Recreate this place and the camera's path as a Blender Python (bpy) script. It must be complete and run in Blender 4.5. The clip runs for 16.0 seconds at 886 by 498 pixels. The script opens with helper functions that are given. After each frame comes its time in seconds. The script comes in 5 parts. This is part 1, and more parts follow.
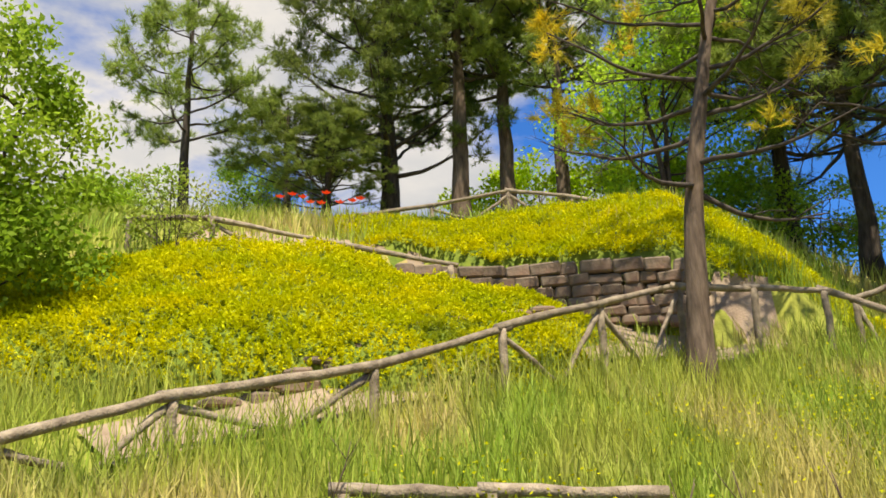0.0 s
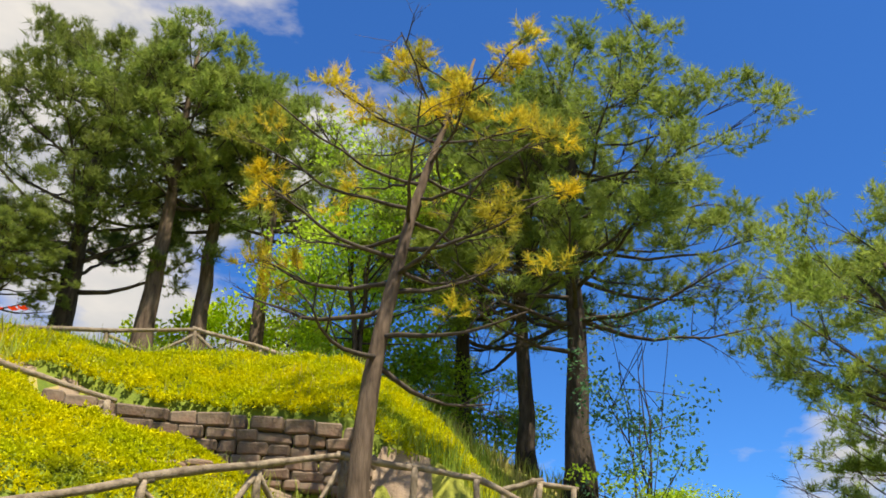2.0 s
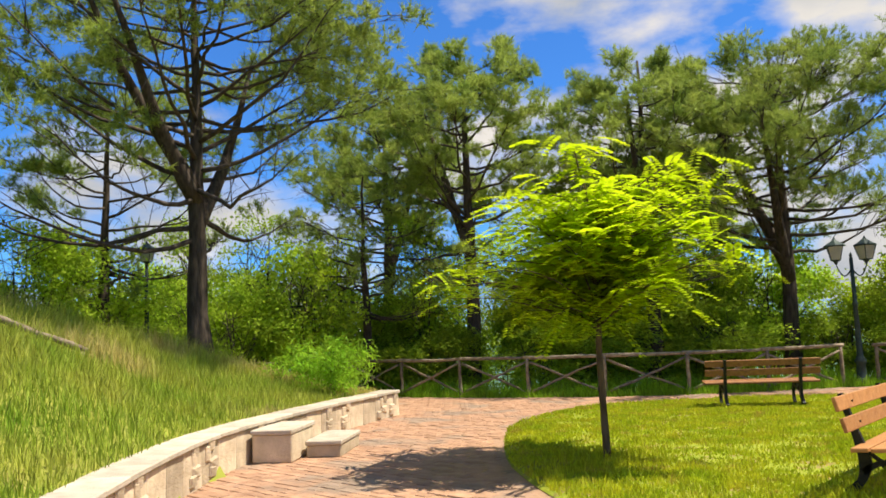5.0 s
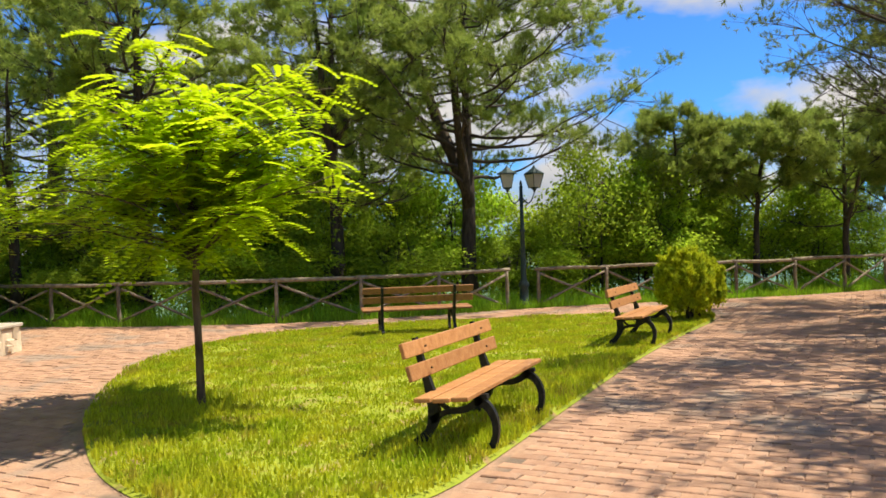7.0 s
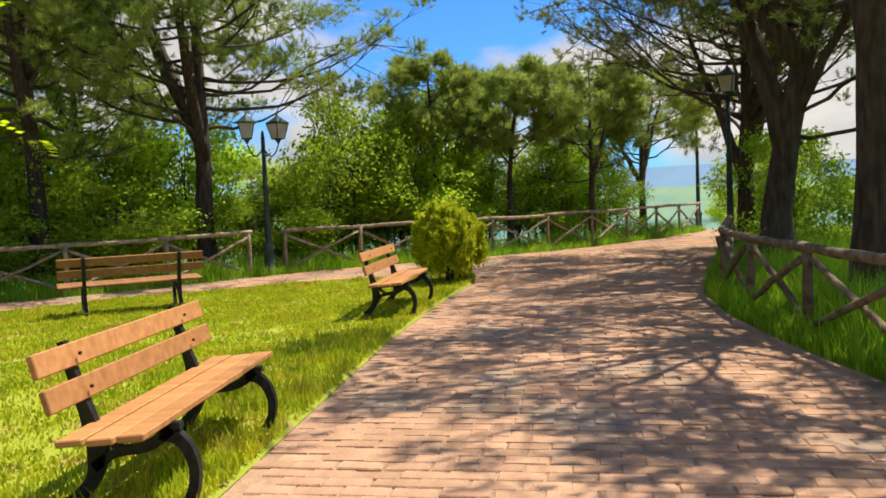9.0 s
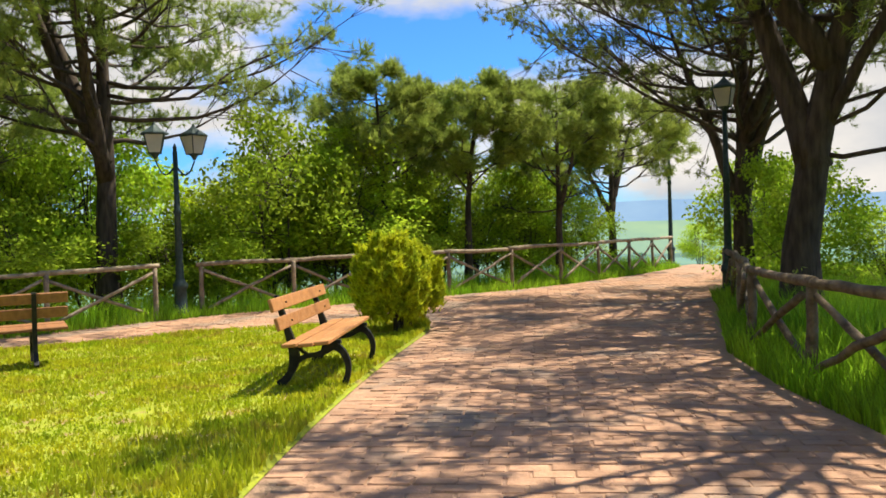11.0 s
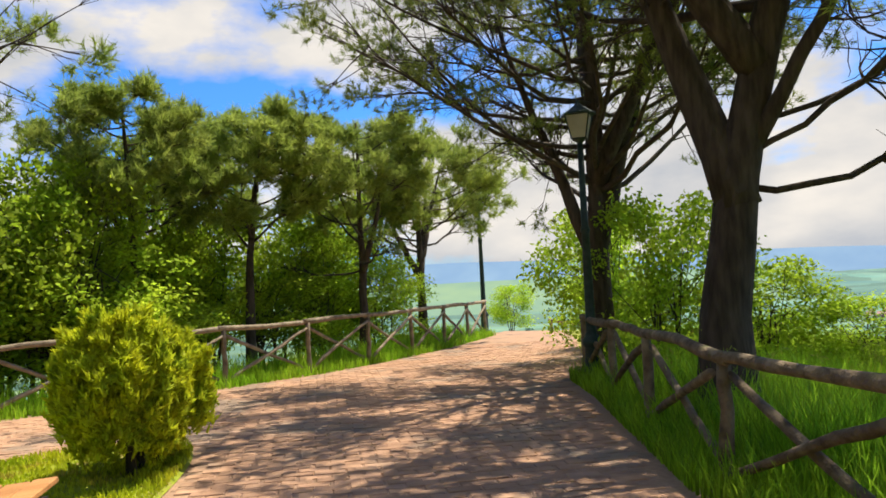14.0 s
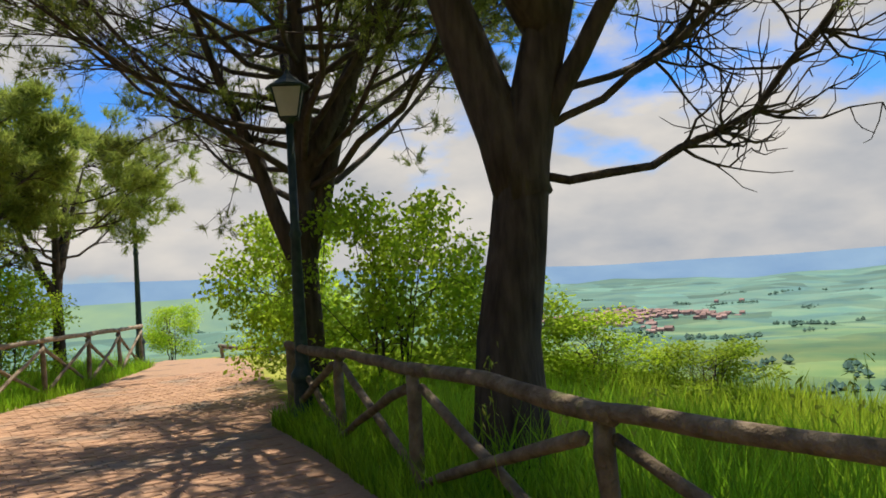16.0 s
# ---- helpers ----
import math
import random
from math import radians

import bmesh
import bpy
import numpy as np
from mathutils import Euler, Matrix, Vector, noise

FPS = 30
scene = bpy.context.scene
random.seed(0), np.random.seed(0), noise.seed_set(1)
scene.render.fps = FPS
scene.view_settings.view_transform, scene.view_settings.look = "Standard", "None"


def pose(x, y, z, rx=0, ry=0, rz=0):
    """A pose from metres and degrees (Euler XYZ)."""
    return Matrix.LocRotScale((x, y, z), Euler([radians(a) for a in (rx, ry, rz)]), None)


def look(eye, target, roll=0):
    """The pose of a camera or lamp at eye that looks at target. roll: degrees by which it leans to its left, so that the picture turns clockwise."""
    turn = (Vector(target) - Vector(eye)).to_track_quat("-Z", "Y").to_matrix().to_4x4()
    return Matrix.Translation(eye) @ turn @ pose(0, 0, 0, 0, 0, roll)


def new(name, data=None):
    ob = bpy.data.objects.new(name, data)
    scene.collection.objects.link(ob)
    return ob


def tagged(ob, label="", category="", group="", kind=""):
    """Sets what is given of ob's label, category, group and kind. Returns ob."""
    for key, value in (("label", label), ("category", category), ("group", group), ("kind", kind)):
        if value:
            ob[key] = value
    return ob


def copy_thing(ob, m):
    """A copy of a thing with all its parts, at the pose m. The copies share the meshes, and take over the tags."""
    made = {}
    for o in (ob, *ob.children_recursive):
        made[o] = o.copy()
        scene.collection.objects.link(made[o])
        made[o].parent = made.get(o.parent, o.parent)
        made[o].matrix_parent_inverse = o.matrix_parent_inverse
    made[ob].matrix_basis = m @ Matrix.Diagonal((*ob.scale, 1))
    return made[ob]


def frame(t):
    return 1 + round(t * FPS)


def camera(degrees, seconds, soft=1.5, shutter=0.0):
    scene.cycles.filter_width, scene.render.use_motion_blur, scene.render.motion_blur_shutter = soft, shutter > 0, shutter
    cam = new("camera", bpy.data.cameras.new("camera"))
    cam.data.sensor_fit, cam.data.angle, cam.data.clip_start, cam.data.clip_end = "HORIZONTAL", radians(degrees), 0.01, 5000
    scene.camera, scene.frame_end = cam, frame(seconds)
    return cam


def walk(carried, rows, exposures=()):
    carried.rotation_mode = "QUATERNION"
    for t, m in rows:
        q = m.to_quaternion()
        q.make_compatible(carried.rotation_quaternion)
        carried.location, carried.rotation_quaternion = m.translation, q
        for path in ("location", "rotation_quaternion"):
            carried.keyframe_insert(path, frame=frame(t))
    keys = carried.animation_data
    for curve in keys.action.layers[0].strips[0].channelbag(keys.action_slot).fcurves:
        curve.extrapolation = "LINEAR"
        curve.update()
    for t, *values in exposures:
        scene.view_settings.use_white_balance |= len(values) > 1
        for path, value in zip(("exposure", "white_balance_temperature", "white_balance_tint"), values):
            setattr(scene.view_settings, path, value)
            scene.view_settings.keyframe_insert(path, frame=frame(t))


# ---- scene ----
cam = camera(57.2, 16.0, soft=1.7)
METRES, EYE, TILT, LEAN = 14.0, 1.5, 2.617, 2.192
FIRST = [
    (0.0, 0.0000, 0.0000, 0.0000, 1.40, 13.61, -0.65),
    (0.5, 0.0040, 0.0017, 0.0021, -3.08, 16.62, -1.00),
    (1.0, 0.0095, 0.0044, 0.0036, -8.48, 20.16, -2.36),
    (1.5, 0.0135, 0.0053, 0.0057, -13.80, 24.01, -3.63),
    (2.0, 0.0188, 0.0089, 0.0061, -21.41, 25.39, -3.96),
    (2.5, 0.0278, 0.0067, 0.0052, -30.40, 24.26, -3.11),
    (3.0, 0.0379, 0.0043, 0.0038, -40.23, 21.18, -1.58),
    (3.5, 0.0464, 0.0054, 0.0020, -48.61, 16.08, -0.40),
    (4.0, 0.0574, 0.0113, 0.0005, -55.71, 12.61, 0.35),
    (4.5, 0.0756, 0.0132, 0.0012, -64.19, 10.06, 0.90),
    (4.7, 0.0830, 0.0105, 0.0012, -67.90, 9.03, 0.13),
]
# t, eye, target, roll
THEN = [
    (6.8, (2.472, -1.147, 1.622), (4.471, -1.083, 1.626), -1.9),
    (7, (2.652, -1.219, 1.61), (4.652, -1.252, 1.602), -1.8),
    (7.5, (3.163, -1.302, 1.57), (5.145, -1.557, 1.514), -2.4),
    (8, (3.642, -1.432, 1.562), (5.597, -1.844, 1.476), -2.8),
    (8.5, (4.098, -1.573, 1.559), (6.029, -2.085, 1.473), -2.7),
    (9, (4.595, -1.678, 1.533), (6.494, -2.292, 1.407), -2.5),
    (9.2, (4.781, -1.731, 1.507), (6.672, -2.367, 1.359), -2.2),
    (11.3, (7.644, -2.751, 1.463), (9.503, -3.486, 1.431), -1.7),
    (11.5, (7.869, -2.834, 1.474), (9.732, -3.561, 1.452), -1.5),
    (12, (8.534, -3.049, 1.448), (10.395, -3.781, 1.421), -2.3),
    (12.5, (9.136, -3.283, 1.447), (10.971, -4.078, 1.404), -3.1),
    (13, (9.758, -3.516, 1.453), (11.574, -4.353, 1.429), -3.0),
    (13.5, (10.378, -3.794, 1.463), (12.147, -4.727, 1.467), -3.2),
    (14, (10.984, -4.149, 1.494), (12.581, -5.349, 1.581), -3.0),
    (14.5, (11.515, -4.526, 1.486), (12.808, -6.048, 1.594), -3.2),
    (15, (12.064, -4.912, 1.483), (13.08, -6.632, 1.573), -2.8),
    (15.5, (12.614, -5.214, 1.474), (13.505, -7.003, 1.549), -2.7),
    (16, (13.172, -5.547, 1.497), (14.136, -7.297, 1.584), -3.5),
]
walk(cam, [(t, pose(0, 0, EYE, TILT, LEAN, 0) @ pose(METRES * x, METRES * y, METRES * z, 90 + pitch, roll, yaw)) for t, x, y, z, yaw, pitch, roll in FIRST]
     + [(t, look(e, g, r)) for t, e, g, r in THEN],
     exposures=[(0.0, 0.80, 7100, 10), (9.0, 0.82, 7100, 10), (12.5, 1.06, 7100, 10), (13.5, 1.02, 7100, 10), (15.0, 0.56, 7000, 10), (16.0, 0.56, 7000, 10)])

# ---- light ----
SUN_EL, SUN_AZ = 64.0, 168.0          # degrees; azimuth clockwise from +y
world = bpy.data.worlds.new("sky")
scene.world = world
world.use_nodes = True
wn, wl = world.node_tree.nodes, world.node_tree.links
wn.clear()
w_out = wn.new("ShaderNodeOutputWorld")
w_bg = wn.new("ShaderNodeBackground")
w_sky = wn.new("ShaderNodeTexSky")
w_sky.sky_type, w_sky.sun_disc = "NISHITA", False
w_sky.sun_elevation, w_sky.sun_rotation = radians(SUN_EL), radians(SUN_AZ)
w_sky.air_density, w_sky.dust_density, w_sky.ozone_density = 1.0, 0.3, 3.0
w_co = wn.new("ShaderNodeTexCoord")
w_map = wn.new("ShaderNodeMapping")
w_map.inputs["Scale"].default_value = (1.0, 1.0, 2.2)
w_map.inputs["Location"].default_value = (0.45, 0.1, 0.0)
w_noise = wn.new("ShaderNodeTexNoise")
w_noise.inputs["Scale"].default_value, w_noise.inputs["Detail"].default_value, w_noise.inputs["Roughness"].default_value = 2.7, 10.0, 0.54
w_ramp = wn.new("ShaderNodeValToRGB")
w_ramp.color_ramp.elements[0].position, w_ramp.color_ramp.elements[1].position = 0.50, 0.60
w_shade = wn.new("ShaderNodeTexNoise")
w_shade.inputs["Scale"].default_value, w_shade.inputs["Detail"].default_value = 5.0, 7.0
w_grey = wn.new("ShaderNodeMix")
w_grey.data_type = "RGBA"
w_grey.inputs["A"].default_value, w_grey.inputs["B"].default_value = (4.3, 4.8, 5.7, 1), (8.2, 8.0, 7.8, 1)
w_tint = wn.new("ShaderNodeMix")
w_tint.data_type, w_tint.blend_type = "RGBA", "MULTIPLY"
w_tint.inputs["Factor"].default_value = 1.0
w_tint.inputs["B"].default_value = (0.38, 1.0, 1.85, 1)
w_mix = wn.new("ShaderNodeMix")
w_mix.data_type = "RGBA"
wl.new(w_co.outputs["Generated"], w_map.inputs["Vector"])
wl.new(w_map.outputs["Vector"], w_noise.inputs["Vector"])
wl.new(w_map.outputs["Vector"], w_shade.inputs["Vector"])
w_sum = w_noise.outputs["Fac"]
# cloud banks to the north-west and over the valley, clear sky to the north-east
for way, lo, hi, gain in (((-0.35, 0.80, 0.49), 0.80, 0.99, 0.16), ((0.10, -0.97, 0.2), 0.55, 0.98, 0.075), ((0.93, -0.32, 0.17), 0.88, 0.99, 0.07), ((0.50, 0.60, 0.63), 0.80, 0.97, -0.16), ((0.863, 0.075, 0.5), 0.95, 0.997, 0.04)):
    w_dot = wn.new("ShaderNodeVectorMath")
    w_dot.operation = "DOT_PRODUCT"
    w_dot.inputs[1].default_value = way
    wl.new(w_co.outputs["Generated"], w_dot.inputs[0])
    w_rng = wn.new("ShaderNodeMapRange")
    w_rng.inputs["From Min"].default_value, w_rng.inputs["From Max"].default_value, w_rng.inputs["To Max"].default_value = lo, hi, gain
    wl.new(w_dot.outputs["Value"], w_rng.inputs["Value"])
    w_add = wn.new("ShaderNodeMath")
    wl.new(w_sum, w_add.inputs[0])
    wl.new(w_rng.outputs["Result"], w_add.inputs[1])
    w_sum = w_add.outputs["Value"]
# low banks of cloud near the horizon
w_sep = wn.new("ShaderNodeSeparateXYZ")
wl.new(w_co.outputs["Generated"], w_sep.inputs["Vector"])
w_low = wn.new("ShaderNodeMapRange")
w_low.inputs["From Min"].default_value, w_low.inputs["From Max"].default_value = 0.04, 0.30
w_low.inputs["To Min"].default_value, w_low.inputs["To Max"].default_value = 0.09, 0.0
wl.new(w_sep.outputs["Z"], w_low.inputs["Value"])
w_add = wn.new("ShaderNodeMath")
wl.new(w_sum, w_add.inputs[0])
wl.new(w_low.outputs["Result"], w_add.inputs[1])
w_sum = w_add.outputs["Value"]
wl.new(w_sum, w_ramp.inputs["Fac"])
w_form = wn.new("ShaderNodeMapRange")
w_form.inputs["From Min"].default_value, w_form.inputs["From Max"].default_value = 0.32, 0.68
wl.new(w_shade.outputs["Fac"], w_form.inputs["Value"])
wl.new(w_form.outputs["Result"], w_grey.inputs["Factor"])
wl.new(w_sky.outputs["Color"], w_tint.inputs["A"])
wl.new(w_ramp.outputs["Color"], w_mix.inputs["Factor"])
wl.new(w_tint.outputs["Result"], w_mix.inputs["A"])
wl.new(w_grey.outputs["Result"], w_mix.inputs["B"])
wl.new(w_mix.outputs["Result"], w_bg.inputs["Color"])
w_bg.inputs["Strength"].default_value = 0.062
wl.new(w_bg.outputs["Background"], w_out.inputs["Surface"])

sun = new("sun", bpy.data.lights.new("sun", "SUN"))
sun.data.energy, sun.data.angle, sun.data.color = 4.8, radians(0.6), (1.0, 0.93, 0.80)
_a, _e = radians(SUN_AZ), radians(SUN_EL)
SUN_DIR = Vector((np.sin(_a) * np.cos(_e), np.cos(_a) * np.cos(_e), np.sin(_e)))
sun.matrix_world = look(tuple(SUN_DIR * 60), (0, 0, 0))


# ---- materials ----
def material(name, a, b, scale=8.0, rough=0.8, bump=0.3, fine=60.0, island=0.0, obj=0.0, c=None, metal=0.0, stretch=(1, 1, 1), c_scale=0.6, c_at=0.55, leaf=0.0, spec=0.2):
    """Two colours mixed by a noise, a third in large patches, a fine bump; island/obj: brightness spread per piece."""
    m = bpy.data.materials.new(name)
    m.use_nodes = True
    n, l = m.node_tree.nodes, m.node_tree.links
    bsdf = n["Principled BSDF"]
    bsdf.inputs["Roughness"].default_value, bsdf.inputs["Metallic"].default_value = rough, metal
    bsdf.inputs["Specular IOR Level"].default_value = spec
    co = n.new("ShaderNodeTexCoord")
    mp = n.new("ShaderNodeMapping")
    mp.inputs["Scale"].default_value = stretch
    l.new(co.outputs["Object"], mp.inputs["Vector"])
    n1 = n.new("ShaderNodeTexNoise")
    n1.inputs["Scale"].default_value, n1.inputs["Detail"].default_value = scale, 5.0
    l.new(mp.outputs["Vector"], n1.inputs["Vector"])
    ramp = n.new("ShaderNodeMapRange")
    ramp.inputs["From Min"].default_value, ramp.inputs["From Max"].default_value = 0.3, 0.7
    l.new(n1.outputs["Fac"], ramp.inputs["Value"])
    mix = n.new("ShaderNodeMix")
    mix.data_type = "RGBA"
    mix.inputs["A"].default_value, mix.inputs["B"].default_value = (*a, 1), (*b, 1)
    l.new(ramp.outputs["Result"], mix.inputs["Factor"])
    colour = mix.outputs["Result"]
    if c:
        n2 = n.new("ShaderNodeTexNoise")
        n2.inputs["Scale"].default_value, n2.inputs["Detail"].default_value = c_scale, 4.0
        l.new(co.outputs["Object"], n2.inputs["Vector"])
        r2 = n.new("ShaderNodeMapRange")
        r2.inputs["From Min"].default_value, r2.inputs["From Max"].default_value = c_at, c_at + 0.12
        l.new(n2.outputs["Fac"], r2.inputs["Value"])
        m2 = n.new("ShaderNodeMix")
        m2.data_type = "RGBA"
        m2.inputs["B"].default_value = (*c, 1)
        l.new(r2.outputs["Result"], m2.inputs["Factor"])
        l.new(colour, m2.inputs["A"])
        colour = m2.outputs["Result"]
    for amount, node, socket in ((island, "ShaderNodeNewGeometry", "Random Per Island"), (obj, "ShaderNodeObjectInfo", "Random")):
        if amount:
            g = n.new(node)
            r3 = n.new("ShaderNodeMapRange")
            r3.inputs["To Min"].default_value, r3.inputs["To Max"].default_value = 1 - amount, 1 + amount
            l.new(g.outputs[socket], r3.inputs["Value"])
            hsv = n.new("ShaderNodeHueSaturation")
            l.new(r3.outputs["Result"], hsv.inputs["Value"])
            l.new(colour, hsv.inputs["Color"])
            colour = hsv.outputs["Color"]
    l.new(colour, bsdf.inputs["Base Color"])
    if bump:
        n4 = n.new("ShaderNodeTexNoise")
        n4.inputs["Scale"].default_value, n4.inputs["Detail"].default_value = fine, 4.0
        l.new(mp.outputs["Vector"], n4.inputs["Vector"])
        bp = n.new("ShaderNodeBump")
        bp.inputs["Strength"].default_value, bp.inputs["Distance"].default_value = bump, 0.02
        l.new(n4.outputs["Fac"], bp.inputs["Height"])
        l.new(bp.outputs["Normal"], bsdf.inputs["Normal"])
    if leaf:
        tr = n.new("ShaderNodeBsdfTranslucent")
        ms = n.new("ShaderNodeMixShader")
        ms.inputs["Fac"].default_value = leaf
        l.new(colour, tr.inputs["Color"])
        l.new(bsdf.outputs["BSDF"], ms.inputs[1])
        l.new(tr.outputs["BSDF"], ms.inputs[2])
        l.new(ms.outputs["Shader"], n["Material Output"].inputs["Surface"])
    return m


M_BARK = material("pine_bark", (0.035, 0.028, 0.022), (0.095, 0.075, 0.06), 14, 0.95, 0.9, 30, stretch=(1, 1, 0.22))
M_BARK_L = material("weathered_bark", (0.06, 0.042, 0.03), (0.19, 0.14, 0.10), 11, 0.95, 0.9, 30, stretch=(1, 1, 0.22))
M_TWIG = material("twig", (0.045, 0.036, 0.03), (0.095, 0.078, 0.062), 10, 0.9, 0.3)
M_NEEDLE = material("pine_needles", (0.19, 0.28, 0.05), (0.35, 0.42, 0.09), 0.9, 0.6, 0, island=0.3, leaf=0.55, obj=0.12)
M_NEEDLE_D = material("dark_pine_needles", (0.13, 0.19, 0.04), (0.27, 0.32, 0.065), 0.8, 0.6, 0, island=0.3, leaf=0.5, obj=0.12)
M_NEEDLE_Y = material("yellowed_needles", (0.22, 0.26, 0.05), (0.85, 0.64, 0.03), 0.8, 0.6, 0, island=0.3, leaf=0.5)
M_LEAF = material("green_leaves", (0.22, 0.38, 0.025), (0.44, 0.57, 0.05), 0.8, 0.7, 0, island=0.3, leaf=0.55, spec=0.15, obj=0.3)
M_LEAF_B = material("lime_leaves", (0.38, 0.55, 0.015), (0.56, 0.68, 0.02), 1.0, 0.6, 0, island=0.25, leaf=0.6, spec=0.15)
M_LEAF_S = material("blue_green_leaves", (0.06, 0.16, 0.09), (0.12, 0.26, 0.11), 1.0, 0.5, 0, island=0.4, leaf=0.4)
M_THUJA = material("golden_thuja", (0.32, 0.43, 0.03), (0.60, 0.61, 0.03), 5.0, 0.7, 0, island=0.3, leaf=0.5)
M_COVER = material("golden_groundcover", (0.44, 0.49, 0.01), (0.66, 0.60, 0.01), 1.2, 0.75, 0, island=0.22, leaf=0.35, spec=0.05, c=(0.14, 0.21, 0.02), c_scale=0.8, c_at=0.60)
M_UNDER = material("groundcover_shade_green", (0.09, 0.14, 0.015), (0.18, 0.22, 0.02), 4, 0.8, 0.6, 30)
M_GRASS = material("tall_grass", (0.22, 0.35, 0.035), (0.42, 0.43, 0.08), 0.9, 0.6, 0, island=0.4, leaf=0.35, c=(0.52, 0.45, 0.16), c_scale=0.5, c_at=0.52)
M_LAWN = material("lawn_grass", (0.32, 0.43, 0.02), (0.54, 0.53, 0.035), 2.2, 0.7, 0, island=0.3, leaf=0.45, c=(0.44, 0.36, 0.06), c_scale=3.0, c_at=0.57)
M_VERGE = material("lush_grass", (0.17, 0.38, 0.02), (0.33, 0.52, 0.04), 1.0, 0.6, 0, island=0.4, leaf=0.5)
M_SLOPE = material("sunny_slope_grass", (0.24, 0.40, 0.03), (0.42, 0.52, 0.06), 0.6, 0.6, 0, island=0.35, leaf=0.4)
M_LOG = material("weathered_log", (0.16, 0.125, 0.09), (0.34, 0.28, 0.20), 9, 0.9, 0.8, 45, stretch=(1, 1, 1), obj=0.2)
M_LOG_D = material("mossy_log", (0.10, 0.075, 0.05), (0.26, 0.205, 0.14), 9, 0.9, 0.9, 40, obj=0.2, c=(0.10, 0.11, 0.04), c_scale=4, c_at=0.6)
M_SLAT = material("varnished_wood", (0.33, 0.145, 0.055), (0.48, 0.245, 0.10), 6, 0.45, 0.25, 60, stretch=(0.15, 3, 3), obj=0.12)
M_SLAT_D = material("darkened_wood", (0.22, 0.10, 0.045), (0.34, 0.16, 0.07), 6, 0.5, 0.25, 60, stretch=(0.15, 3, 3), obj=0.12)
M_IRON = material("cast_iron", (0.012, 0.014, 0.016), (0.03, 0.032, 0.034), 20, 0.5, 0.2, 90, metal=0.3)
M_POLE = material("green_painted_iron", (0.02, 0.04, 0.04), (0.045, 0.07, 0.068), 12, 0.5, 0.15, 70, metal=0.2)
M_STONE = material("limestone", (0.42, 0.34, 0.24), (0.60, 0.50, 0.37), 5, 0.9, 0.6, 30, obj=0.25)
M_STONE_G = material("grey_rubble", (0.14, 0.105, 0.075), (0.25, 0.20, 0.145), 4, 0.95, 0.8, 18, obj=0.12, c=(0.20, 0.13, 0.09), c_scale=1.5, c_at=0.5)
M_CAP = material("stone_coping", (0.38, 0.33, 0.26), (0.52, 0.46, 0.38), 6, 0.9, 0.4, 40, obj=0.12)
M_SETT = material("clay_paving_sett", (0.31, 0.18, 0.115), (0.44, 0.27, 0.175), 5, 0.9, 0.5, 34, island=0.13, obj=0.13, c=(0.27, 0.20, 0.15), c_scale=0.9, c_at=0.52)
M_JOINT = material("sandy_joint", (0.31, 0.195, 0.13), (0.41, 0.265, 0.178), 20, 0.95, 0.6, 60, c=(0.18, 0.135, 0.10), c_scale=1.3)
M_SOIL = material("grassy_soil", (0.20, 0.22, 0.04), (0.30, 0.31, 0.05), 1.5, 0.95, 0.7, 20, c=(0.40, 0.28, 0.14), c_scale=0.9, c_at=0.58)
M_TURF = material("lawn_soil", (0.20, 0.26, 0.025), (0.29, 0.32, 0.035), 4.0, 0.95, 0.8, 30, c=(0.28, 0.20, 0.09), c_scale=3.4, c_at=0.55)
M_PATH = material("dirt_path", (0.26, 0.19, 0.13), (0.36, 0.28, 0.20), 5, 0.95, 0.7, 25)
M_GLASS = material("milky_lantern_pane", (0.62, 0.62, 0.58), (0.75, 0.74, 0.70), 6, 0.25, 0.0, leaf=0.5)
M_RED = material("poppy_petal", (0.65, 0.03, 0.01), (0.8, 0.08, 0.02), 9, 0.6, 0, leaf=0.4)
M_ROOF = material("village_roofs", (0.30, 0.185, 0.165), (0.37, 0.25, 0.22), 0.02, 0.9, 0, island=0.3)
# hills and copses carry the distance haze in their base colours
M_HILLS = material("haze_blue_hills", (0.12, 0.22, 0.36), (0.17, 0.28, 0.40), 0.003, 1.0, 0)
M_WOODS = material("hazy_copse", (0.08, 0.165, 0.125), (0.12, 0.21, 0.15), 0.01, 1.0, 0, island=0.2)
M_HILLS_G = material("haze_green_hills", (0.12, 0.22, 0.18), (0.18, 0.28, 0.17), 0.006, 1.0, 0)


# ---- mesh helpers ----
rng = np.random.default_rng(7)


def mesh_from(name, verts, faces, mat, smooth=False):
    me = bpy.data.meshes.new(name)
    me.from_pydata([tuple(v) for v in verts], [], [tuple(f) for f in faces])
    me.materials.append(mat)
    if smooth:
        me.polygons.foreach_set("use_smooth", [True] * len(me.polygons))
    me.update()
    return me


def soup(name, polys, mat):
    """A mesh of loose polygons, polys: array (n, k, 3)."""
    p = np.asarray(polys, dtype=np.float32)
    n, k, _ = p.shape
    me = bpy.data.meshes.new(name)
    me.vertices.add(n * k)
    me.vertices.foreach_set("co", p.reshape(-1))
    me.loops.add(n * k)
    me.loops.foreach_set("vertex_index", np.arange(n * k, dtype=np.int32))
    me.polygons.add(n)
    me.polygons.foreach_set("loop_start", np.arange(0, n * k, k, dtype=np.int32))
    me.materials.append(mat)
    me.update(calc_edges=True)
    me.validate()
    return me


def part(name, me, parent, label=""):
    ob = new(name, me)
    ob.parent = parent
    if label:
        ob["label"] = label
    return ob


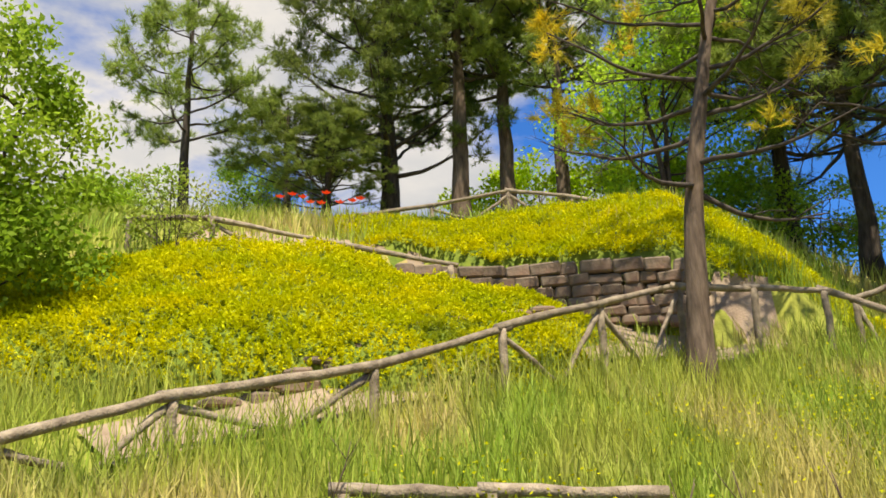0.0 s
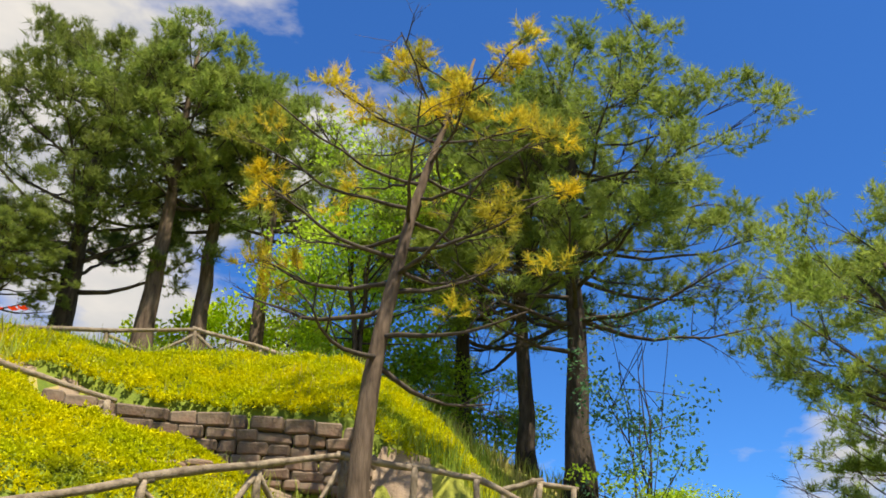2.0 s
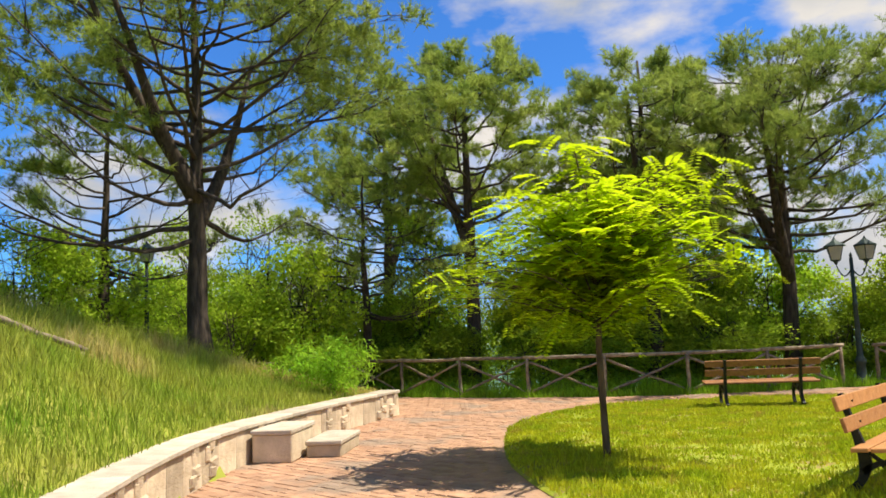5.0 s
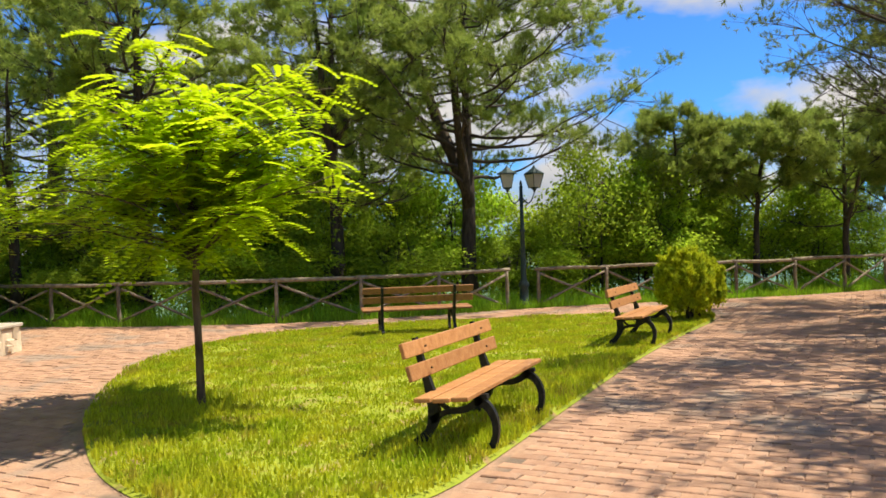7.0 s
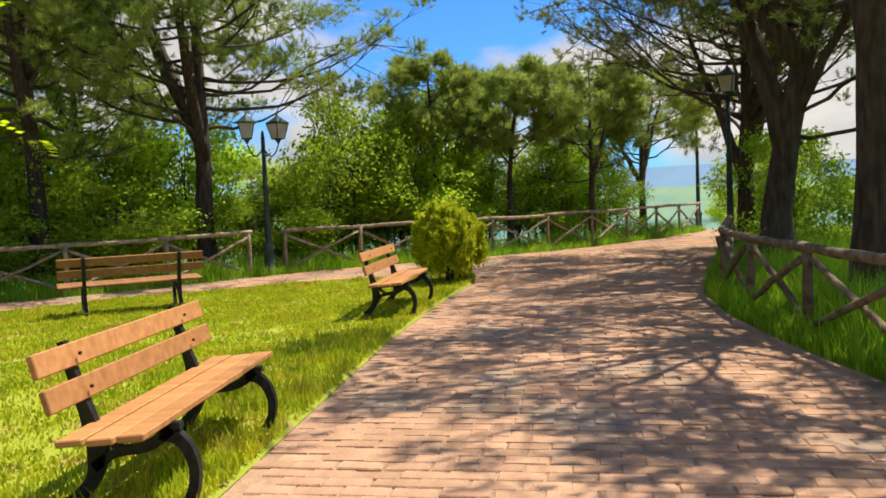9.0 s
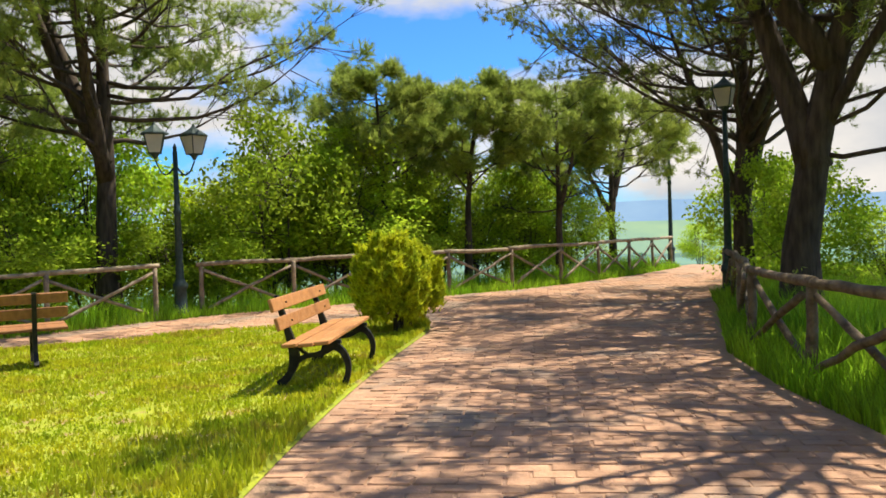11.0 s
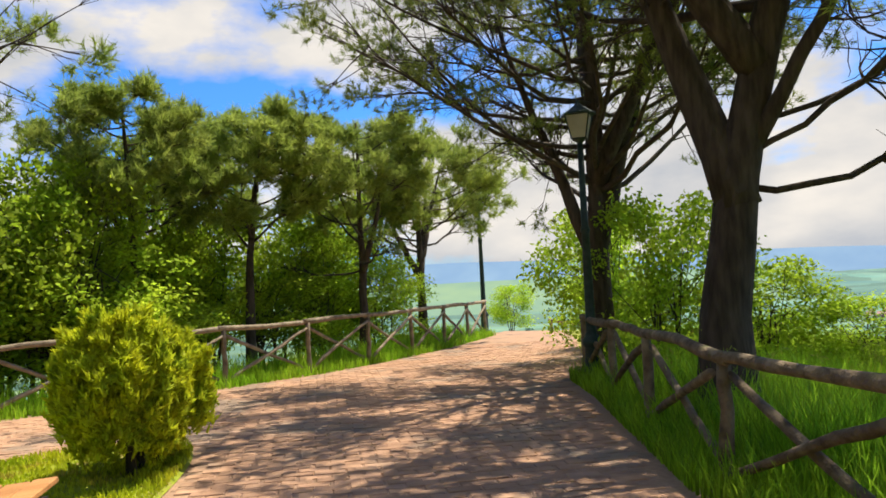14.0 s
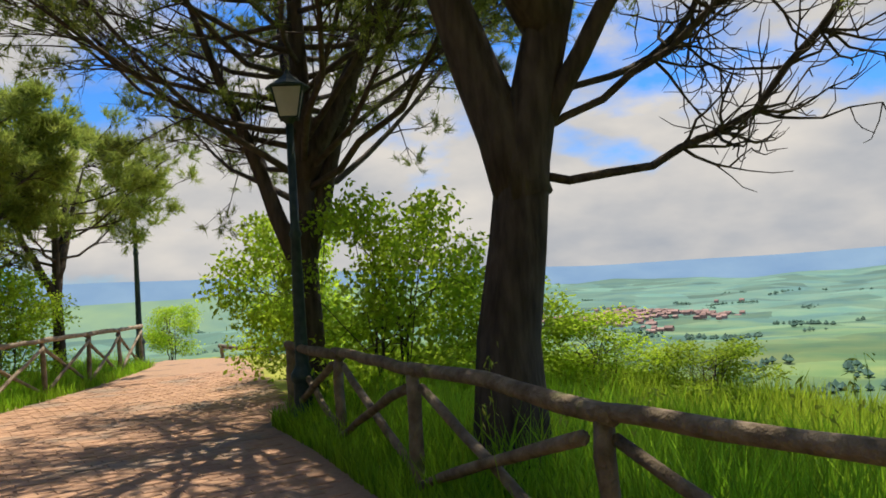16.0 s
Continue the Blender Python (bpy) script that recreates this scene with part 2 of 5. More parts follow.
def thing(name, at, label, category, group="", kind="", rz=0.0):
    ob = new(name)
    ob.matrix_world = pose(at[0], at[1], at[2], 0, 0, rz)
    return tagged(ob, label, category, group, kind)


def unit(v):
    v = np.asarray(v, float)
    return v / np.maximum(np.linalg.norm(v, axis=-1, keepdims=True), 1e-9)


class Tubes:
    """Tapered tubes along paths, gathered into one mesh."""

    def __init__(self):
        self.v, self.f = [], []

    def add(self, path, radii, sides=7, wob=0.0, squash=None):
        path, radii = np.asarray(path, float), np.asarray(radii, float)
        base, n = sum(len(x) for x in self.v), len(path)
        tan = unit(np.gradient(path, axis=0))
        ref = np.array([0.0, 0.0, 1.0]) if abs(tan[:, 2]).mean() < 0.8 else np.array([1.0, 0.0, 0.0])
        a = unit(np.cross(tan, ref))
        b = np.cross(tan, a)
        ang = np.arange(sides) * 2 * np.pi / sides
        ca, sa = np.cos(ang), np.sin(ang)
        r = radii[:, None] * (1 + wob * rng.uniform(-1, 1, (n, sides)))
        s1, s2 = squash or (1.0, 1.0)
        ring = path[:, None] + (r * ca * s1)[..., None] * a[:, None] + (r * sa * s2)[..., None] * b[:, None]
        self.v.append(ring.reshape(-1, 3))
        for i in range(n - 1):
            for j in range(sides):
                k = (j + 1) % sides
                self.f.append((base + i * sides + j, base + i * sides + k, base + (i + 1) * sides + k, base + (i + 1) * sides + j))
        self.f.append(tuple(base + j for j in reversed(range(sides))))
        self.f.append(tuple(base + (n - 1) * sides + j for j in range(sides)))

    def mesh(self, name, mat, smooth=True):
        return mesh_from(name, np.concatenate(self.v), self.f, mat, smooth)


def box_mesh(name, sx, sy, sz, mat, bevel=0.0, jitter=0.0, origin="bottom"):
    bm = bmesh.new()
    bmesh.ops.create_cube(bm, size=1.0)
    for v in bm.verts:
        v.co = Vector((v.co.x * sx, v.co.y * sy, (v.co.z + (0.5 if origin == "bottom" else 0)) * sz))
        if jitter:
            v.co += Vector(rng.uniform(-jitter, jitter, 3))
    if bevel:
        bmesh.ops.bevel(bm, geom=bm.edges[:], offset=bevel, segments=1, affect="EDGES")
    me = bpy.data.meshes.new(name)
    bm.to_mesh(me)
    bm.free()
    me.materials.append(mat)
    return me


def resample(pts, step):
    """Even steps along a polyline, smoothed."""
    p = np.asarray(pts, float)
    for _ in range(2):
        q = np.empty((2 * len(p) - 2, p.shape[1]))
        q[0::2], q[1::2] = 0.75 * p[:-1] + 0.25 * p[1:], 0.25 * p[:-1] + 0.75 * p[1:]
        p = np.vstack([p[:1], q, p[-1:]])
    d = np.r_[0, np.cumsum(np.linalg.norm(np.diff(p, axis=0), axis=1))]
    s = np.linspace(0, d[-1], max(2, int(round(d[-1] / step)) + 1))
    return np.stack([np.interp(s, d, p[:, i]) for i in range(p.shape[1])], 1)


def seg_dist(p, line):
    best = np.full(len(p), 1e9)
    for a, b in zip(line[:-1], line[1:]):
        ab = b - a
        t = np.clip(((p - a) @ ab) / (ab @ ab + 1e-12), 0, 1)
        best = np.minimum(best, np.linalg.norm(p - a - t[:, None] * ab, axis=1))
    return best


def inside(p, poly):
    x, y = p[:, 0], p[:, 1]
    res = np.zeros(len(p), bool)
    for (x1, y1), (x2, y2) in zip(poly, np.roll(poly, -1, axis=0)):
        with np.errstate(divide="ignore", invalid="ignore"):
            hit = ((y1 > y) != (y2 > y)) & (x < (x2 - x1) * (y - y1) / (y2 - y1 + 1e-12) + x1)
        res ^= hit
    return res


# ---- plan ----
WALL = resample([(-40, -6), (-14, -0.5), (-6, 1.3), (0, 2.2), (4, 3.4), (7.6, 5.0), (9.9, 5.75), (12, 6.0), (14.4, 6.15), (17.0, 6.15)], 0.5)
HILL = np.vstack([WALL, resample([(17.0, 6.15), (17.6, 6.9), (18.8, 9), (20.5, 13), (21, 20), (20, 34), (0, 60), (-60, 60)], 1.0)[1:], [(-60, -6)]])
FENCE_E = resample([(24.6, 15), (23.2, 11), (22.0, 7.6), (21.3, 5.0), (21.0, 2.7), (21.1, 0.75), (21.8, -1.2), (22.75, -3.1)], 1.9)
FENCE_S = resample([(23.1, -3.95), (23.5, -5.9), (23.8, -8.2), (24.2, -10.5), (25.0, -12.7), (26.7, -15.9), (28.8, -18.9)], 1.85)
FENCE_R = np.array([(1.5, -5.5), (3.6, -5.6), (5.6, -5.85), (7.4, -6.3), (9.2, -6.9), (11.0, -7.45), (12.65, -8.1), (14.35, -9.0), (16.2, -10.5), (17.9, -11.9), (19.4, -13.0)])
PLATEAU = np.vstack([[(24.6, 15)], FENCE_E, FENCE_S, [(29.6, -20.3), (27.6, -21.0), (24.0, -17.6)], FENCE_R[::-1] + [0, -0.1], [(-14, -5.5), (-14, 15)]])
LAWN = resample([(7.35, -0.2), (7.6, -1.1), (9.0, -1.8), (10.7, -2.6), (13.7, -4.05), (16.3, -5.5), (18.6, -6.9), (19.5, -7.0), (19.7, -6.0), (19.85, -3.4), (19.5, -1.0), (18.8, 1.2), (17.4, 2.7), (14.5, 3.15), (11.4, 2.5), (9.6, 1.8), (8.1, 0.95), (7.35, -0.2)], 0.3)


LOWER_PATH = [(-24, 7.5), (-8, 8.6), (2, 9.9), (9, 11.6), (15, 12.6), (22, 13)]
BEDS = [(-15.0, 10.85, 4.9, 2.3, 12), (7.8, 15.05, 4.7, 2.05, -10), (32, 14.0, 2.0, 0.8, -35)]


def polar(az, d):
    return d * np.sin(np.radians(az)), d * np.cos(np.radians(az))


def ground_z(p):
    """Height of the land at points (n, 2): level terrace, hill to the north, slope down to the valley elsewhere."""
    p = np.asarray(p, float)
    d = seg_dist(p, HILL)
    hill = inside(p, HILL)
    dh = np.where(hill, np.minimum(d, seg_dist(p, WALL) * 1.0), 0)
    up = np.where(dh < 10, 0.42 + 0.16 * dh + 0.024 * dh ** 2, 4.42 + 4.2 * (1 - np.exp(-(dh - 10) * 0.2)))
    # terrace cut into the slope below the upper stone wall
    rr, aa = np.hypot(p[:, 0], p[:, 1]), np.degrees(np.arctan2(p[:, 0], p[:, 1]))
    s = rr - np.interp(aa, (-5, 15.5), (13.95, 13.25))
    edge = np.clip((aa + 6) / 4, 0, 1) * np.clip((np.where(s > 0, 27, 18) - aa) / np.where(s > 0, 12, 4), 0, 1)
    cut = np.where(s < 0, np.minimum(up, 3.95 + 0.06 * np.clip(s, -4, 0)), np.maximum(up, np.minimum(5.0 + 0.6 * s, 7.2)))
    up = np.where((s > -3) & (s < 6), up + (cut - up) * edge, up)
    up = up + 0.5 * np.clip((aa - 18) / 5, 0, 1) * np.clip((58 - aa) / 8, 0, 1) * np.clip((rr - 8) / 3, 0, 1) * np.clip((16.5 - rr) / 3, 0, 1)
    off = np.where(hill | inside(p, PLATEAU), 0, seg_dist(p, np.vstack([PLATEAU, PLATEAU[:1]])))
    down = -0.10 * np.minimum(off, 6) - 118 * (1 - np.exp(-np.maximum(off - 6, 0) / 260))
    far = np.maximum(off - 2300, 0)
    relief = np.clip(off / 400, 0, 1) * (9 * np.sin(p[:, 0] / 170 + 1) * np.cos(p[:, 1] / 210) + 5 * np.sin(p[:, 0] / 67 + p[:, 1] / 83))
    return np.where(hill, up, down + relief + far * 0.045)


def gz(x, y):
    return float(ground_z(np.array([[x, y]]))[0])


# ---- ground, one sheet to the horizon ----
def axis(lo, hi, step, reach):
    core = np.arange(lo, hi + 0.01, step)
    grow = step * 1.16 ** np.arange(1, 60)
    out = np.cumsum(grow)
    out = out[out < reach]
    return np.r_[(lo - out)[::-1], core, hi + out]


gx, gy = axis(-14, 32, 0.33, 4600), axis(-24, 24, 0.33, 4600)
GX, GY = np.meshgrid(gx, gy)
gp = np.stack([GX.ravel(), GY.ravel()], 1)
gh = ground_z(gp)
near = np.abs(gp).max(1) < 60
gh = gh + np.where(near & ((gh > 0.3) | (gh < -0.05)), rng.normal(0, 0.025, len(gp)), 0)
w = len(gx)
gi = np.arange(w * len(gy)).reshape(len(gy), w)
quads = np.stack([gi[:-1, :-1], gi[:-1, 1:], gi[1:, 1:], gi[1:, :-1]], -1).reshape(-1, 4)
M_LAND = material("valley_fields", (0.06, 0.14, 0.02), (0.19, 0.23, 0.04), 0.011, 1.0, 0.0, c=(0.03, 0.08, 0.035), c_scale=0.006, c_at=0.52)
# distance haze put into the colour: far fields turn blue-green
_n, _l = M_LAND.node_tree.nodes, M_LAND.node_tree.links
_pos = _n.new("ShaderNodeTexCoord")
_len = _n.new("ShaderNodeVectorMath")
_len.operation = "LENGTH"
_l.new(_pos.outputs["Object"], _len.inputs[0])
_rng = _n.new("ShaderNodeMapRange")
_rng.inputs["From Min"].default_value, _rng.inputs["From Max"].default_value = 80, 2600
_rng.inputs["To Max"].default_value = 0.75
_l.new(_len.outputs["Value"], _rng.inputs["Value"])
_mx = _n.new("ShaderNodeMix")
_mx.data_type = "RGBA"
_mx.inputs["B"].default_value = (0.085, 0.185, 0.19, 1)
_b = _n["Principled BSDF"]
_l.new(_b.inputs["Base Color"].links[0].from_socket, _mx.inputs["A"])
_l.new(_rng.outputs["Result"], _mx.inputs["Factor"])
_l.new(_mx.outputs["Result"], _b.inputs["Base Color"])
# patchwork of single fields
_vor = _n.new("ShaderNodeTexVoronoi")
_vor.inputs["Scale"].default_value = 0.0075
_l.new(_pos.outputs["Object"], _vor.inputs["Vector"])
_bw = _n.new("ShaderNodeMapRange")
_bw.inputs["To Min"].default_value, _bw.inputs["To Max"].default_value = 0.62, 1.45
_l.new(_vor.outputs["Color"], _bw.inputs["Value"])
_hsv = _n.new("ShaderNodeHueSaturation")
_l.new(_bw.outputs["Result"], _hsv.inputs["Value"])
_l.new(_mx.outputs["Result"], _hsv.inputs["Color"])
_l.new(_hsv.outputs["Color"], _b.inputs["Base Color"])
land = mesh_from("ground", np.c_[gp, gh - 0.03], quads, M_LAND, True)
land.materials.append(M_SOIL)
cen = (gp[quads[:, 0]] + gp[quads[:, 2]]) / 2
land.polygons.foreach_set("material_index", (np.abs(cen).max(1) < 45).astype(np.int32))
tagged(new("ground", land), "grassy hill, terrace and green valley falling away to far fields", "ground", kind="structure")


def ridge(name, dist, az0, az1, base, height, mat, seed, label):
    r = np.random.default_rng(seed)
    az = np.radians(np.linspace(az0, az1, 160))
    h = np.zeros(160)
    for k in (2, 5, 11, 23):
        h += np.sin(np.linspace(0, k * np.pi, 160) + r.uniform(0, 6)) / k
    h = height * (0.7 + 0.5 * h)
    v = []
    for back in (0, 1):
        d = dist + back * 500
        v += [(d * np.sin(a), d * np.cos(a), base + back * (z - base)) for a, z in zip(az, h)]
    f = [(i, i + 1, 161 + i, 160 + i) for i in range(159)]
    tagged(new(name, mesh_from(name, v, f, mat, True)), label, "hills", kind="structure")


ridge("backdrop", 4100, 80, 230, -160, 135, M_HILLS, 3, "long mountain ridge on the horizon, tinted blue with painted haze")
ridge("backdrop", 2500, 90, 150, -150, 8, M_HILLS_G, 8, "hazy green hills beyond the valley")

# village in the valley
vil = []
r = np.random.default_rng(12)
for i in range(330):
    az, d = np.radians(r.normal(162, 3.6)), r.normal(2150, 170)
    x, y = d * np.sin(az), d * np.cos(az)
    z, s, q = gz(x, y) + 1, r.uniform(4, 10), r.uniform(4, 8)
    a, b, c, e = (x - s, y - s, z), (x + s, y - s, z), (x + s, y + s, z), (x - s, y + s, z)
    A, B, C, D = [(u[0], u[1], z + q) for u in (a, b, c, e)]
    vil += [(a, b, B, A), (b, c, C, B), (c, e, D, C), (e, a, A, D), (A, B, (x + s, y, z + q * 1.6), (x - s, y, z + q * 1.6)), (D, C, (x + s, y, z + q * 1.6), (x - s, y, z + q * 1.6))]
tagged(new("village", soup("village", vil, M_ROOF)), "far village of red-roofed houses in the valley", "village", kind="stuff")

# woods and hedgerows of the valley
r = np.random.default_rng(31)
wood = []
for i in range(420):
    az, d = np.radians(r.uniform(85, 215)), 600 * np.exp(r.uniform(0, 1.6))
    run, n_ = r.uniform(0, 3.14), r.integers(4, 22)
    for k in range(n_):
        off_ = (k - n_ / 2) * r.uniform(5, 8)
        x, y = d * np.sin(az) + np.cos(run) * off_ + r.normal(0, 5), d * np.cos(az) + np.sin(run) * off_ + r.normal(0, 5)
        wood.append((x, y, r.uniform(3, 6.5)))
wood = np.array(wood)
c = np.c_[wood[:, :2], ground_z(wood[:, :2]) + wood[:, 2] * 0.5]
k8 = np.array([(np.cos(a), np.sin(a), 0) for a in np.arange(5) * 1.2566])
tris = []
for j in range(5):
    a, b = k8[j], k8[(j + 1) % 5]
    jit = r.uniform(0.7, 1.2, (len(c), 1))
    for pole in (np.array([0.1, 0, 0.95]), np.array([0, 0, -0.6])):
        tris.append(np.stack([c + a * wood[:, 2:], c + b * wood[:, 2:], c + pole * wood[:, 2:] * jit], 1))
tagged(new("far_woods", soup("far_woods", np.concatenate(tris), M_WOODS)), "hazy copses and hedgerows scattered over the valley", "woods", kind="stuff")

# paved terrace under the setts
pv = PLATEAU[np.r_[True, np.linalg.norm(np.diff(PLATEAU, axis=0), axis=1) > 0.05]]
bm = bmesh.new()
bm.faces.new([bm.verts.new((x, y, -0.008)) for x, y in pv])
bmesh.ops.triangulate(bm, faces=bm.faces[:])
me = bpy.data.meshes.new("pavement")
bm.to_mesh(me)
bm.free()
me.materials.append(M_JOINT)
pavement = tagged(new("pavement", me), "reddish clay-sett terrace with sandy joints", "pavement", kind="structure")

# raised lawn island
lv = LAWN[:-1]
lc = lv.mean(0)
rings = [(1.0, 0.0), (0.985, 0.03), (0.9, 0.042), (0.6, 0.046), (0.3, 0.047)]
v = [(lc[0] + (x - lc[0]) * s, lc[1] + (y - lc[1]) * s, z) for s, z in rings for x, y in lv] + [(lc[0], lc[1], 0.047)]
n = len(lv)
f = [(i * n + j, i * n + (j + 1) % n, (i + 1) * n + (j + 1) % n, (i + 1) * n + j) for i in range(4) for j in range(n)]
f += [(4 * n + j, 4 * n + (j + 1) % n, 5 * n) for j in range(n)]
tagged(new("lawn", mesh_from("lawn", v, f, M_TURF, True)), "grassy island of lawn with dry patches in the paving", "lawn", kind="structure")


# ---- grass ----
def grass(name, pts, heights, width, mat, label, lean=0.35, base=None):
    """Bent blades: one quad and one tip triangle each, as a strip of two quads."""
    n = len(pts)
    z = ground_z(pts) - 0.03 if base is None else base
    root = np.c_[pts, z]
    a = rng.uniform(0, 2 * np.pi, n)
    side = np.c_[np.cos(a), np.sin(a), np.zeros(n)] * (width * rng.uniform(0.6, 1.3, n))[:, None]
    b = rng.uniform(0, 2 * np.pi, n)
    bend = np.c_[np.cos(b), np.sin(b), np.zeros(n)] * (heights * lean * rng.uniform(0.2, 1.5, n))[:, None]
    up = np.c_[np.zeros(n), np.zeros(n), heights]
    mid = root + 0.55 * up + 0.3 * bend
    tip = root + up + bend
    me = bpy.data.meshes.new(name)
    vs = np.stack([root - side, root + side, mid + side * 0.8, mid - side * 0.8, tip], 1).reshape(-1, 3).astype(np.float32)
    me.vertices.add(n * 5)
    me.vertices.foreach_set("co", vs.reshape(-1))
    k = np.arange(n)[:, None] * 5
    loops = np.concatenate([k + [0, 1, 2, 3], k + [3, 2, 4]], 1).astype(np.int32)
    me.loops.add(n * 7)
    me.loops.foreach_set("vertex_index", loops.reshape(-1))
    me.polygons.add(n * 2)
    me.polygons.foreach_set("loop_start", np.stack([np.arange(n) * 7, np.arange(n) * 7 + 4], 1).reshape(-1).astype(np.int32))
    me.materials.append(mat)
    me.update(calc_edges=True)
    return tagged(new(name, me), label, "grass", kind="stuff")


def scatter(lo, hi, n):
    return np.c_[rng.uniform(lo[0], hi[0], n), rng.uniform(lo[1], hi[1], n)]


LATTICE = np.random.default_rng(99).uniform(0, 1, (64, 64))


def clump(p, k, s):
    """A patchiness from 0 to 1 over the plan: two octaves of smoothed lattice noise."""
    out = np.zeros(len(p))
    for w_, f in ((0.65, 1.0), (0.35, 2.7)):
        q = p / s * f + k * 7.3
        i0 = np.floor(q).astype(int)
        t = q - i0
        t = t * t * (3 - 2 * t)
        a, b = LATTICE[i0[:, 0] % 64, i0[:, 1] % 64], LATTICE[(i0[:, 0] + 1) % 64, i0[:, 1] % 64]
        c, d = LATTICE[i0[:, 0] % 64, (i0[:, 1] + 1) % 64], LATTICE[(i0[:, 0] + 1) % 64, (i0[:, 1] + 1) % 64]
        out += w_ * ((a * (1 - t[:, 0]) + b * t[:, 0]) * (1 - t[:, 1]) + (c * (1 - t[:, 0]) + d * t[:, 0]) * t[:, 1])
    return out


# tall meadow on the hill, dense near the walk
p = scatter((-9, 2), (17.5, 14), 250000)
p = p[inside(p, HILL)]
dw = seg_dist(p, WALL)
keep = (dw > 0.15) & (dw < 9.0) & (rng.uniform(0, 1, len(p)) < np.clip(1.15 - dw / 10, 0.25, 1) * (0.55 + 0.6 * clump(p, 1.0, 1.2)))
p, dw = p[keep], dw[keep]
bare = seg_dist(p, resample([polar(a, d) for a, d in LOWER_PATH], 0.4)) < 0.55
for az, d, ax, ay, rz in BEDS:
    c0 = np.array(polar(az, d))
    ca, sa = np.cos(np.radians(rz)), np.sin(np.radians(rz))
    q = p - c0
    bare |= ((q[:, 0] * ca + q[:, 1] * sa) / ax) ** 2 + ((q[:, 1] * ca - q[:, 0] * sa) / ay) ** 2 < 1.0
bare &= rng.uniform(0, 1, len(p)) < 0.80
p, dw = p[~bare], dw[~bare]
h = np.clip(0.10 + 0.10 * dw, 0.12, 0.52) * rng.uniform(0.5, 1.3, len(p)) * (0.6 + 0.7 * clump(p, 2.2, 0.9))
grass("meadow_grass", p, h, 0.007, M_GRASS, "tall green and straw-coloured meadow grass on the slope")
p = np.array([polar(a, d) for a, d in zip(rng.uniform(-12, 17, 5000), rng.uniform(4.4, 5.35, 5000))])
grass("meadow_grass", p, rng.uniform(0.18, 0.46, len(p)), 0.006, M_GRASS, "taller seeding grass round the sunken timber rail")
p = scatter((-12, 8), (22, 26), 60000)
p = p[inside(p, HILL)]
p = p[seg_dist(p, WALL) > 8]
pr, pa = np.hypot(p[:, 0], p[:, 1]), np.degrees(np.arctan2(p[:, 0], p[:, 1]))
p = p[~((pa > -20) & (pa < 17) & (pr > 10.9) & (pr < 13.9))]
grass("hill_grass", p, rng.uniform(0.2, 0.6, len(p)), 0.014, M_GRASS, "tall grass round the upper paths")
# lawn
p = scatter((7, -7.5), (20.2, 3.5), 300000)
p = p[inside(p, LAWN)]
near_edge = seg_dist(p, LAWN)
h = 0.030 * rng.uniform(0.4, 1.7, len(p)) * (0.45 + 1.1 * clump(p, 3.0, 0.5)) + np.where((near_edge < 0.4) & (clump(p, 5.0, 0.5) > 0.5), 0.03, 0.0) * rng.uniform(0.3, 1.2, len(p))
keep = rng.uniform(0, 1, len(p)) < np.clip(1.9 * clump(p, 4.0, 0.45) - 0.15, 0.12, 1)
grass("lawn_grass", p[keep], h[keep], 0.009, M_LAWN, "short bright lawn grass with yellowing patches", base=np.full(keep.sum(), 0.045))
# tufts round the young tree and the bench feet
tufts = []
for cx, cy, s, m in ((10.95, 1.15, 0.45, 1500), (8.3, 0.9, 0.5, 1200), (8.7, -1.2, 0.4, 900), (9.4, -1.9, 0.4, 1100), (11.0, -2.4, 0.5, 1500), (12.4, -3.2, 0.6, 1500)):
    tufts.append(np.c_[rng.normal(cx, s, m), rng.normal(cy, s, m)])
for _ in range(110):
    cx, cy = rng.uniform(7.4, 19.6), rng.uniform(-7, 3.1)
    tufts.append(np.c_[rng.normal(cx, 0.12, 70), rng.normal(cy, 0.12, 70)])
p = np.vstack(tufts)
p = p[inside(p, LAWN)]
grass("grass_tufts", p, np.where(np.arange(len(p)) < 6000, rng.uniform(0.05, 0.16, len(p)), rng.uniform(0.04, 0.11, len(p))), 0.006, M_LAWN, "longer green tufts at the lawn edge", base=np.full(len(p), 0.03))
# verges along the fences
for line, lo, wide, m, hh, lab in ((FENCE_R, -0.25, 3.2, 50000, 0.5, "lush tall grass behind the log fence"), (np.vstack([FENCE_E, FENCE_S]), -0.3, 1.8, 30000, 0.4, "green weeds along the far log fence")):
    i = rng.integers(0, len(line) - 1, m)
    t = rng.uniform(0, 1, m)[:, None]
    a, b = line[i], line[i + 1]
    dirn = unit(b - a)
    nrm = np.c_[dirn[:, 1], -dirn[:, 0]]
    if line is not FENCE_R:
        nrm = np.c_[-dirn[:, 1], dirn[:, 0]]
    off = lo + wide * rng.uniform(0, 1, m) ** 1.5
    p = a + (b - a) * t + nrm * off[:, None]
    h = hh * rng.uniform(0.35, 1.3, m) * np.clip(0.45 + (off - lo) * 0.9, 0.4, 1.2)
    grass("verge_grass", p, h, 0.008, M_VERGE, lab)

# open shoulder of the slope beyond the valley fence
p = scatter((4, -24), (24, -8), 170000)
dr = seg_dist(p, FENCE_R)
p = p[(dr > 2.2) & (dr < 10) & (ground_z(p) < -0.05)]
grass("slope_grass", p, (0.25 + 0.5 * clump(p, 6.0, 1.6)) * rng.uniform(0.5, 1.2, len(p)), 0.012, M_SLOPE, "bright yellow-green grass on the open slope shoulder")


